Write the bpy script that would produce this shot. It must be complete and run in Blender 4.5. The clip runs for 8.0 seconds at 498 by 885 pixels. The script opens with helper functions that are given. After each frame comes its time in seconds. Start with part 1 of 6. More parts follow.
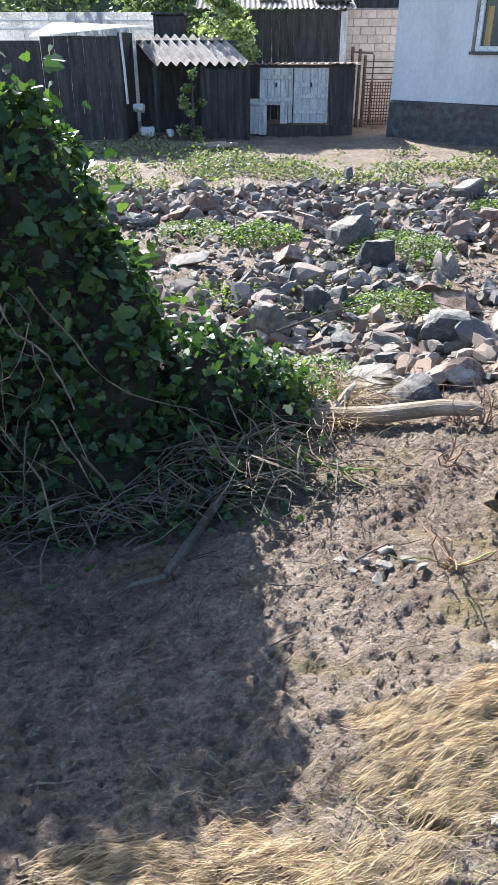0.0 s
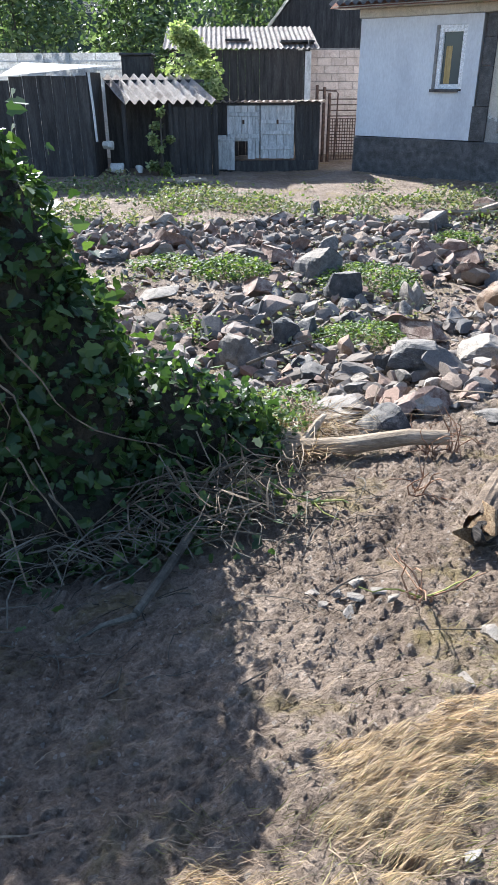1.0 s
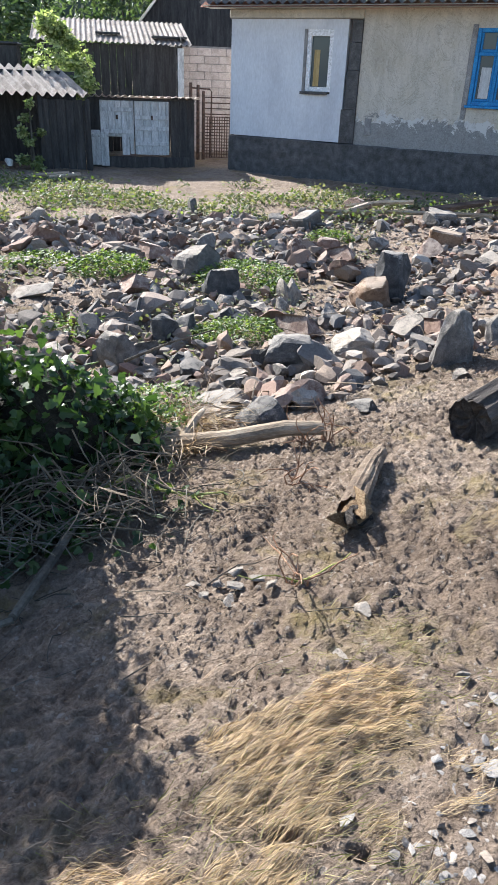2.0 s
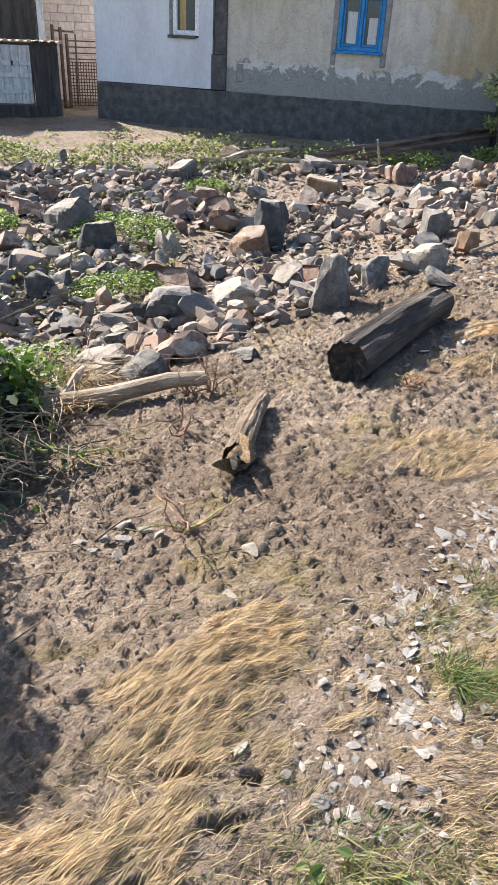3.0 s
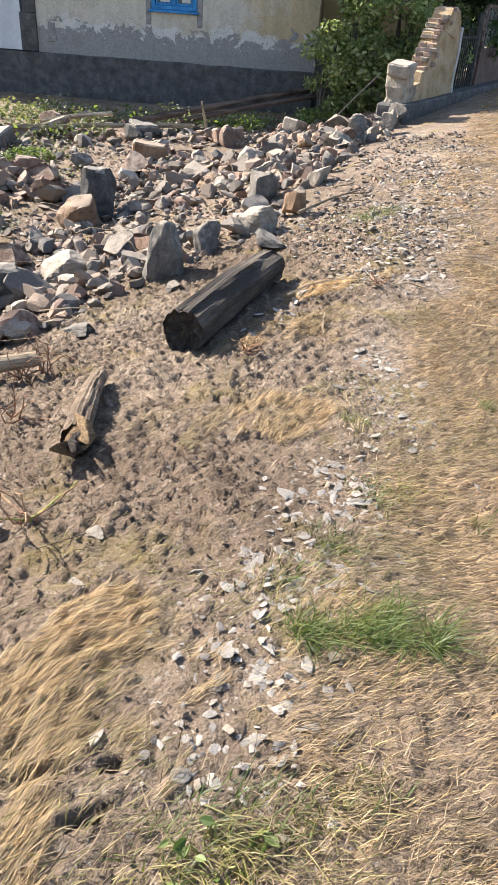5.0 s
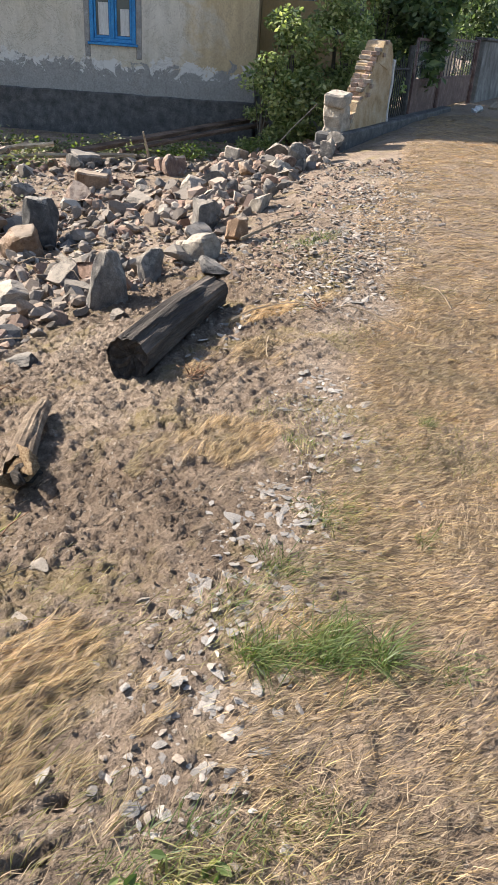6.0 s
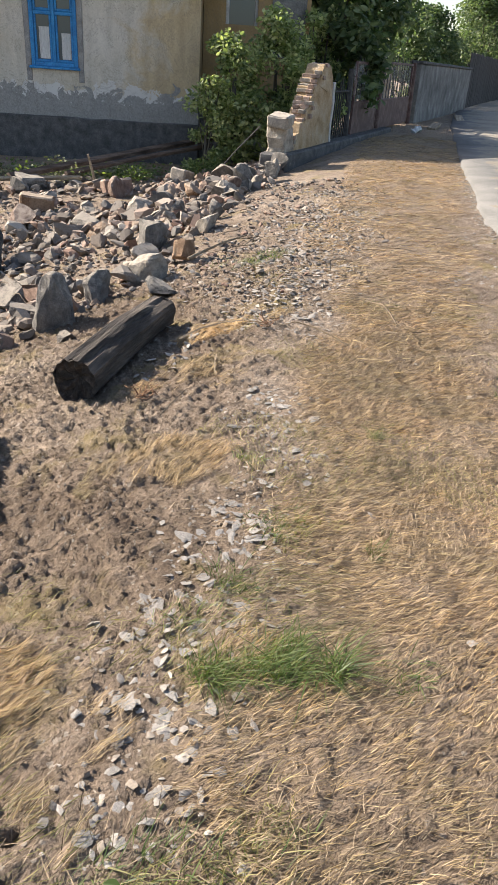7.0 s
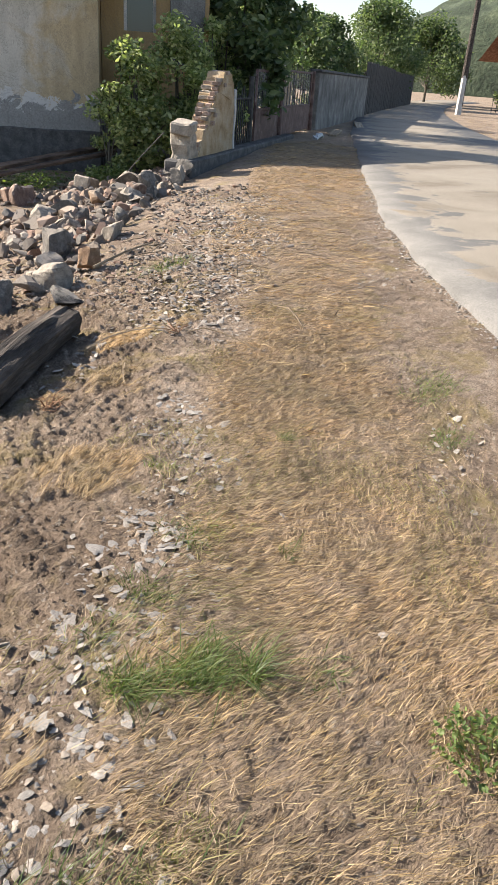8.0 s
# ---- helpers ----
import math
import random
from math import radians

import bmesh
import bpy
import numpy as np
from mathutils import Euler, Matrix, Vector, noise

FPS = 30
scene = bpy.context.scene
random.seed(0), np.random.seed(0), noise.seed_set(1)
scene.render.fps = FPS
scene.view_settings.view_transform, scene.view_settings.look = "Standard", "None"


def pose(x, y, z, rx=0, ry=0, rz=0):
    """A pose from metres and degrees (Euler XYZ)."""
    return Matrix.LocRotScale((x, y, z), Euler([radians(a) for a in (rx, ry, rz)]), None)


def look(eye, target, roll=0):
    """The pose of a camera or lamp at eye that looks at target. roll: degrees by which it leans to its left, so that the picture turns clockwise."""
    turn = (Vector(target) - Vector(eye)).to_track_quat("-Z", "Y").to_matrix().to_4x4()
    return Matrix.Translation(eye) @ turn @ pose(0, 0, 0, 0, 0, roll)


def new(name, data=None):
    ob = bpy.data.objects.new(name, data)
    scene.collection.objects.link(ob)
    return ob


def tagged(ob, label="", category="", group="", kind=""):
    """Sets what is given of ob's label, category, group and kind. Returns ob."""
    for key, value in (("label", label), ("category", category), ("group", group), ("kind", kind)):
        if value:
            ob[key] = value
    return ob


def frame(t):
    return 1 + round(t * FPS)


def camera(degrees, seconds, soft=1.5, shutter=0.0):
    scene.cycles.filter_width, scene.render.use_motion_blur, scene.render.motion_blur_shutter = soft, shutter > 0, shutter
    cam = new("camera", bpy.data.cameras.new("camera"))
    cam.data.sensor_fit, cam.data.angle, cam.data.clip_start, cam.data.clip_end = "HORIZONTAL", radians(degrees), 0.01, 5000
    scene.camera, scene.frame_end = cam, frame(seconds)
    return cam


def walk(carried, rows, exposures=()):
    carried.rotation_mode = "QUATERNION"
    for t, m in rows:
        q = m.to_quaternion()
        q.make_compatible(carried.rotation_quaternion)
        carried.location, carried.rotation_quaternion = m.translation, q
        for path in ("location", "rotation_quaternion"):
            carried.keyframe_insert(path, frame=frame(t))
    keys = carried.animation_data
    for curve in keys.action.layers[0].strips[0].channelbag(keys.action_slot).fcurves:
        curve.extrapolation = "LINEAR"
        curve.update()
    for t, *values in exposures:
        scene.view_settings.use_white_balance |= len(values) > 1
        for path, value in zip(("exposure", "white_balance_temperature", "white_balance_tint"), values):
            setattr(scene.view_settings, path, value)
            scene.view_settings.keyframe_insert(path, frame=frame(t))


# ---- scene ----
cam = camera(38.4, 8.0)
METRES, EYE, TILT, LEAN, TURN = 0.36, 1.55, -29.5, 0.0, 0.0
ROWS = [
    (0.0, 0.0, 0.0, 0.0, 0.0, 0.0, -0.0),
    (0.5, 0.0409, -0.0176, 0.0246, -0.96, 1.58, 0.72),
    (1.0, 0.0816, -0.0045, 0.0487, -1.9, 2.36, 1.31),
    (1.5, 0.1325, -0.0372, 0.0337, -6.12, 2.6, 2.2),
    (3.0, 0.3524, -0.104, -0.1151, -19.05, -2.44, 7.61),
    (3.5, 0.4224, -0.1024, -0.1341, -22.95, -4.84, 9.13),
    (4.0, 0.4807, -0.1011, -0.1254, -26.12, -6.06, 10.09),
    (4.5, 0.5387, -0.1031, -0.1211, -29.11, -6.76, 11.36),
    (5.0, 0.5899, -0.1188, -0.1242, -30.77, -6.97, 12.47),
    (6.5, 0.6819, -0.2248, -0.1561, -36.68, -5.42, 14.86),
    (7.0, 0.7125, -0.2452, -0.1753, -38.49, -5.45, 15.7),
    (7.5, 0.7505, -0.2822, -0.1879, -41.5, -5.98, 16.66),
    (8.0, 0.7911, -0.3346, -0.2078, -45.37, -6.99, 17.79),
]
walk(cam, [(t, pose(0, 0, EYE, TILT, LEAN, TURN) @ pose(METRES * x, METRES * y, METRES * z, 90 + pitch, roll, yaw)) for t, x, y, z, yaw, pitch, roll in ROWS],
     [(0.0, 1.85, 5600, 10), (1.0, 1.72, 5600, 10), (1.7, 1.64, 5700, 10), (2.8, 1.7, 6200, 12), (4.0, 1.73, 6450, 12), (5.2, 1.7, 6500, 12), (6.5, 1.45, 6600, 12), (8.0, 1.42, 6650, 12)])

# ---- light ----
SUN_AZ, SUN_EL = 25.0, 33.0          # degrees to the left of +y, degrees up
world = bpy.data.worlds.new("sky")
scene.world = world
world.use_nodes = True
wn = world.node_tree.nodes
sky = wn.new("ShaderNodeTexSky")
sky.sky_type, sky.sun_disc = "NISHITA", False
sky.sun_elevation, sky.sun_rotation = radians(SUN_EL), radians(-SUN_AZ)
sky.air_density, sky.dust_density = 1.0, 1.5
wn["Background"].inputs[1].default_value = 0.095
world.node_tree.links.new(sky.outputs[0], wn["Background"].inputs[0])
SUN_WAY = Vector((-math.sin(radians(SUN_AZ)) * math.cos(radians(SUN_EL)), math.cos(radians(SUN_AZ)) * math.cos(radians(SUN_EL)), math.sin(radians(SUN_EL))))
sun_data = bpy.data.lights.new("sun", "SUN")
sun_data.energy, sun_data.angle, sun_data.color = 5.0, radians(0.55), (1.0, 0.93, 0.82)
new("sun", sun_data).matrix_world = look((0, 0, 40), Vector((0, 0, 40)) - SUN_WAY)

# ---- materials ----
def mat(name, rough=0.85, metal=0.0):
    m = bpy.data.materials.new(name)
    m.use_nodes = True
    n, l = m.node_tree.nodes, m.node_tree.links
    b = n["Principled BSDF"]
    b.inputs["Roughness"].default_value, b.inputs["Metallic"].default_value = rough, metal
    return m, n, l, b


def ramp(n, l, fac, stops):
    r = n.new("ShaderNodeValToRGB")
    e = r.color_ramp.elements
    while len(e) < len(stops):
        e.new(0.5)
    for k, (p, c) in zip(e, stops):
        k.position, k.color = p, (*c, 1)
    l.new(fac, r.inputs[0])
    return r.outputs[0]


def noise_tex(n, l, vec, scale, detail=5.0, rough=0.6, dist=0.0):
    t = n.new("ShaderNodeTexNoise")
    t.inputs["Scale"].default_value, t.inputs["Detail"].default_value = scale, detail
    t.inputs["Roughness"].default_value, t.inputs["Distortion"].default_value = rough, dist
    l.new(vec, t.inputs["Vector"])
    return t.outputs["Fac"]


def mix(n, l, fac, a, b, mode="MIX"):
    m = n.new("ShaderNodeMix")
    m.data_type, m.blend_type = "RGBA", mode
    for k, v in ((0, fac), (6, a), (7, b)):
        if isinstance(v, (int, float)):
            m.inputs[k].default_value = v
        elif isinstance(v, tuple):
            m.inputs[k].default_value = (*v, 1)
        else:
            l.new(v, m.inputs[k])
    return m.outputs[2]


def bump(n, l, b, height, strength=0.4, dist=0.02):
    k = n.new("ShaderNodeBump")
    k.inputs["Strength"].default_value, k.inputs["Distance"].default_value = strength, dist
    l.new(height, k.inputs["Height"])
    l.new(k.outputs[0], b.inputs["Normal"])


def maths(n, l, op, a, b=0.0):
    m = n.new("ShaderNodeMath")
    m.operation = op
    for k, v in ((0, a), (1, b)):
        if isinstance(v, (int, float)):
            m.inputs[k].default_value = v
        else:
            l.new(v, m.inputs[k])
    return m.outputs[0]


def paint_lit_tops(n, l, col, big, small, silt):
    """Pale dried-mud tone in uneven patches on upward faces, painting their sunlit tops."""
    sep = n.new("ShaderNodeSeparateXYZ")
    l.new(n.new("ShaderNodeNewGeometry").outputs["True Normal"], sep.inputs[0])
    lie = maths(n, l, "ADD", sep.outputs[2], maths(n, l, "ADD", maths(n, l, "MULTIPLY", maths(n, l, "SUBTRACT", big, 0.5), 1.3), maths(n, l, "MULTIPLY", maths(n, l, "SUBTRACT", small, 0.5), 0.7)))
    return mix(n, l, ramp(n, l, lie, [(0.55, (0, 0, 0)), (0.95, (0.8, 0.8, 0.8))]), col, silt)


def rough_mat(name, dark, mid, light, scale=4.0, fine=40.0, rough=0.88, relief=0.4, depth=0.02, stretch=(1, 1, 1), metal=0.0, vary=0.25, world_space=False, spec=0.3, grain=1.0, silt=None):
    """A worn surface: broad stains, fine grain and a different tone for each object; silt: dried-mud tone that paints
    its upper faces as sunlit.
    """
    m, n, l, b = mat(name, rough, metal)
    b.inputs["Specular IOR Level"].default_value = spec
    tc = n.new("ShaderNodeTexCoord")
    vec = tc.outputs["Object"]
    if world_space:
        vec = n.new("ShaderNodeNewGeometry").outputs["Position"]
    mp = n.new("ShaderNodeMapping")
    mp.inputs["Scale"].default_value = stretch
    l.new(vec, mp.inputs[0])
    info = n.new("ShaderNodeObjectInfo")
    add = n.new("ShaderNodeVectorMath")
    add.operation = "ADD"
    l.new(mp.outputs[0], add.inputs[0])
    if not world_space:
        sc = n.new("ShaderNodeVectorMath")
        sc.operation = "SCALE"
        sc.inputs[0].default_value = (31, 17, 23)
        l.new(info.outputs["Random"], sc.inputs["Scale"])
        l.new(sc.outputs[0], add.inputs[1])
    v = add.outputs[0]
    big, small = noise_tex(n, l, v, scale, 5, 0.62, 0.3), noise_tex(n, l, v, fine, 5, 0.65)
    col = ramp(n, l, big, [(0.3, dark), (0.5, mid), (0.72, light)])
    g = ramp(n, l, small, [(0.3, (1 - 0.38 * grain, 1 - 0.4 * grain, 1 - 0.42 * grain)), (0.7, (1 + 0.25 * grain,) * 3)])
    col = mix(n, l, 1.0, col, g, "MULTIPLY")
    if vary:
        tone = n.new("ShaderNodeMapRange")
        tone.inputs[3].default_value, tone.inputs[4].default_value = 1 - vary, 1 + vary
        l.new(info.outputs["Random"], tone.inputs[0])
        h = n.new("ShaderNodeHueSaturation")
        l.new(tone.outputs[0], h.inputs["Value"])
        l.new(col, h.inputs["Color"])
        col = h.outputs[0]
    if silt:
        col = paint_lit_tops(n, l, col, big, small, silt)
    l.new(col, b.inputs["Base Color"])
    bump(n, l, b, maths(n, l, "ADD", maths(n, l, "MULTIPLY", big, 0.6), small), relief, depth)
    return m


def leaf_mat(name, dark, mid, light, through_light=0.35, rough=0.45, glow=(1.5, 1.6, 0.7)):
    """Leaves, each blade with a tone of its own, that let some sun through."""
    m, n, l, b = mat(name, rough)
    g = n.new("ShaderNodeNewGeometry")
    col = ramp(n, l, g.outputs["Random Per Island"], [(0.0, dark), (0.5, mid), (1.0, light)])
    patchy = noise_tex(n, l, g.outputs["Position"], 1.7, 3)
    col = mix(n, l, 1.0, col, ramp(n, l, patchy, [(0.3, (0.7, 0.75, 0.7)), (0.7, (1.25, 1.2, 1.1))]), "MULTIPLY")
    l.new(col, b.inputs["Base Color"])
    b.inputs["Specular IOR Level"].default_value = 0.35
    t = n.new("ShaderNodeBsdfTranslucent")
    warm = mix(n, l, 1.0, col, glow, "MULTIPLY")
    l.new(warm, t.inputs[0])
    s = n.new("ShaderNodeMixShader")
    s.inputs[0].default_value = through_light
    l.new(b.outputs[0], s.inputs[1])
    l.new(t.outputs[0], s.inputs[2])
    l.new(s.outputs[0], n["Material Output"].inputs[0])
    return m


def glass_mat(name, tint=(0.05, 0.07, 0.08)):
    m, n, l, b = mat(name, 0.06)
    b.inputs["Base Color"].default_value = (*tint, 1)
    b.inputs["Specular IOR Level"].default_value = 0.6
    return m


# Stone bodies kept dark and upper faces painted pale, as sunlit tops over shaded sides.
M_ROCK = rough_mat("grey_stone", (0.08, 0.074, 0.067), (0.145, 0.133, 0.118), (0.25, 0.228, 0.202), 5, 45, relief=0.8, silt=(0.36, 0.31, 0.25))
M_ROCK_BLUE = rough_mat("dark_bluish_stone", (0.05, 0.049, 0.048), (0.09, 0.088, 0.085), (0.17, 0.162, 0.15), 5, 45, relief=0.8, silt=(0.32, 0.285, 0.24))
M_ROCK_PALE = rough_mat("pale_stone", (0.17, 0.146, 0.118), (0.275, 0.24, 0.195), (0.39, 0.345, 0.285), 6, 50, relief=0.7, silt=(0.43, 0.37, 0.3))
M_ROCK_RED = rough_mat("reddish_stone", (0.115, 0.072, 0.055), (0.2, 0.132, 0.1), (0.29, 0.215, 0.168), 5, 45, relief=0.8, silt=(0.38, 0.31, 0.25))
M_ROCK_OCHRE = rough_mat("ochre_stone", (0.13, 0.08, 0.046), (0.23, 0.146, 0.09), (0.34, 0.24, 0.16), 5, 45, relief=0.8, silt=(0.36, 0.29, 0.22))
M_CHIP = rough_mat("flat_limestone_chip", (0.19, 0.174, 0.155), (0.28, 0.26, 0.235), (0.36, 0.335, 0.3), 9, 60, relief=0.4, vary=0.2)
M_BARK = rough_mat("weathered_dark_wood", (0.022, 0.018, 0.015), (0.055, 0.045, 0.038), (0.17, 0.14, 0.115), 7, 60, relief=0.9, depth=0.03, stretch=(0.22, 1.6, 1.6), vary=0.1)
M_ROT = rough_mat("greyed_rotten_wood", (0.07, 0.05, 0.035), (0.17, 0.125, 0.086), (0.31, 0.245, 0.176), 9, 60, relief=0.9, vary=0.1)
M_CORE = rough_mat("rotten_wood", (0.13, 0.075, 0.035), (0.32, 0.21, 0.11), (0.55, 0.42, 0.25), 9, 70, relief=0.9, vary=0.1)
M_DRIFT = rough_mat("bleached_wood", (0.17, 0.125, 0.082), (0.32, 0.25, 0.172), (0.48, 0.4, 0.29), 6, 55, relief=0.5, stretch=(0.2, 2, 2), vary=0.15)
M_TIMBER = rough_mat("old_brown_timber", (0.05, 0.035, 0.028), (0.12, 0.085, 0.065), (0.24, 0.18, 0.14), 6, 60, relief=0.5, stretch=(0.2, 2, 2))
M_BOARD = rough_mat("black_weathered_boards", (0.025, 0.024, 0.024), (0.05, 0.047, 0.045), (0.085, 0.08, 0.076), 5, 50, relief=0.3, stretch=(2, 2, 0.25), vary=0.12)
M_WHITEWOOD = rough_mat("flaking_white_paint", (0.3, 0.31, 0.31), (0.5, 0.51, 0.51), (0.66, 0.67, 0.67), 7, 60, relief=0.3, stretch=(2, 2, 0.3), vary=0.1)
M_ASBESTOS = rough_mat("corrugated_cement", (0.34, 0.29, 0.25), (0.54, 0.48, 0.43), (0.66, 0.61, 0.56), 3, 40, relief=0.3, vary=0.12)
M_SHEET = rough_mat("pale_sheet_metal", (0.45, 0.45, 0.44), (0.6, 0.6, 0.59), (0.7, 0.7, 0.69), 2, 30, rough=0.45, relief=0.1, vary=0.05)
M_BLOCK = rough_mat("pinkish_block", (0.42, 0.35, 0.3), (0.55, 0.46, 0.4), (0.64, 0.56, 0.5), 5, 50, relief=0.3, vary=0.08)
M_MORTAR = rough_mat("grey_mortar", (0.16, 0.155, 0.15), (0.25, 0.24, 0.23), (0.34, 0.33, 0.31), 5, 60, vary=0)
M_BRICK = rough_mat("crumbled_brick", (0.2, 0.135, 0.105), (0.31, 0.225, 0.175), (0.42, 0.335, 0.275), 8, 50, relief=0.6, vary=0.25)
M_BLUE = rough_mat("blue_window_paint", (0.012, 0.13, 0.33), (0.018, 0.2, 0.46), (0.04, 0.27, 0.55), 6, 50, rough=0.5, relief=0.15, vary=0.05, spec=0.4)
M_WHITE = rough_mat("white_plastic", (0.68, 0.68, 0.68), (0.78, 0.78, 0.78), (0.82, 0.82, 0.82), 3, 30, rough=0.4, relief=0.03, vary=0)
M_RUST = rough_mat("rusty_iron", (0.03, 0.02, 0.017), (0.07, 0.043, 0.033), (0.15, 0.085, 0.06), 9, 60, rough=0.75, relief=0.3, vary=0.1)
M_GATE = rough_mat("faded_brown_gate_paint", (0.06, 0.035, 0.032), (0.11, 0.065, 0.058), (0.2, 0.14, 0.12), 5, 50, rough=0.6, relief=0.2, vary=0.1)
M_IRON = rough_mat("dark_iron", (0.02, 0.02, 0.02), (0.045, 0.043, 0.042), (0.09, 0.085, 0.08), 9, 60, rough=0.6, relief=0.2, vary=0.1)
M_CONCRETE = rough_mat("pale_concrete", (0.34, 0.33, 0.31), (0.47, 0.455, 0.43), (0.57, 0.555, 0.53), 3, 40, relief=0.25, vary=0.08)
M_CLAY = rough_mat("clay_roof_tiles", (0.16, 0.08, 0.055), (0.3, 0.15, 0.1), (0.42, 0.25, 0.18), 4, 40, relief=0.4, vary=0.15)
M_TWIG = rough_mat("dry_twig", (0.075, 0.056, 0.037), (0.15, 0.115, 0.078), (0.27, 0.215, 0.148), 12, 70, relief=0.3, vary=0.3)
M_GREENSTEM = rough_mat("yellow_green_stem", (0.13, 0.15, 0.03), (0.25, 0.26, 0.07), (0.4, 0.38, 0.14), 9, 60, relief=0.1, vary=0.1)
M_REDSTALK = rough_mat("withered_red_stalk", (0.16, 0.08, 0.045), (0.3, 0.17, 0.1), (0.44, 0.3, 0.19), 12, 60, relief=0.2, vary=0.2)
M_DARKTWIG = rough_mat("dark_bare_branch", (0.05, 0.045, 0.035), (0.1, 0.09, 0.07), (0.17, 0.155, 0.12), 10, 60, relief=0.3, vary=0.2)
M_TRUNK = rough_mat("tree_bark", (0.04, 0.035, 0.028), (0.09, 0.08, 0.062), (0.17, 0.15, 0.12), 6, 40, relief=0.6, stretch=(2, 2, 0.4), vary=0.1)
M_GLASS = glass_mat("dark_window_glass")
M_CURTAIN = rough_mat("pale_curtain", (0.35, 0.35, 0.34), (0.5, 0.5, 0.48), (0.62, 0.61, 0.58), 4, 30, stretch=(6, 6, 0.3), relief=0.2, vary=0.1)
M_AMBER = rough_mat("ochre_curtain", (0.3, 0.2, 0.07), (0.46, 0.34, 0.15), (0.55, 0.43, 0.22), 4, 30, stretch=(6, 6, 0.3), relief=0.2, vary=0.1)
M_IVY = leaf_mat("ivy_leaves", (0.02, 0.042, 0.016), (0.042, 0.078, 0.028), (0.085, 0.13, 0.042), 0.34, 0.42)
M_WEED = leaf_mat("weed_leaves", (0.05, 0.085, 0.024), (0.095, 0.142, 0.04), (0.19, 0.235, 0.085), 0.35, 0.55)
M_WEEDDUST = leaf_mat("dusty_weed_leaves", (0.095, 0.105, 0.06), (0.165, 0.172, 0.105), (0.27, 0.265, 0.18), 0.25, 0.75)
M_GRASS = leaf_mat("green_grass", (0.04, 0.068, 0.018), (0.08, 0.118, 0.034), (0.17, 0.198, 0.075), 0.35, 0.5)
M_STRAW = leaf_mat("flattened_dry_grass", (0.27, 0.18, 0.092), (0.46, 0.332, 0.185), (0.62, 0.48, 0.295), 0.25, 0.6, (1.2, 1.05, 0.75))
M_STRAWDARK = leaf_mat("muddy_dry_grass", (0.12, 0.083, 0.056), (0.29, 0.211, 0.146), (0.46, 0.352, 0.25), 0.2, 0.7, (1.15, 1.0, 0.85))
M_OLIVE = leaf_mat("yellowed_grass", (0.1, 0.095, 0.036), (0.2, 0.178, 0.07), (0.36, 0.3, 0.15), 0.3, 0.6)
M_TREE = leaf_mat("tree_leaves", (0.04, 0.066, 0.03), (0.085, 0.122, 0.055), (0.18, 0.215, 0.115), 0.42, 0.5, (1.25, 1.4, 0.85))
M_BUSH = leaf_mat("shrub_leaves", (0.1, 0.135, 0.055), (0.23, 0.275, 0.12), (0.48, 0.49, 0.29), 0.46, 0.38, (1.3, 1.45, 0.8))


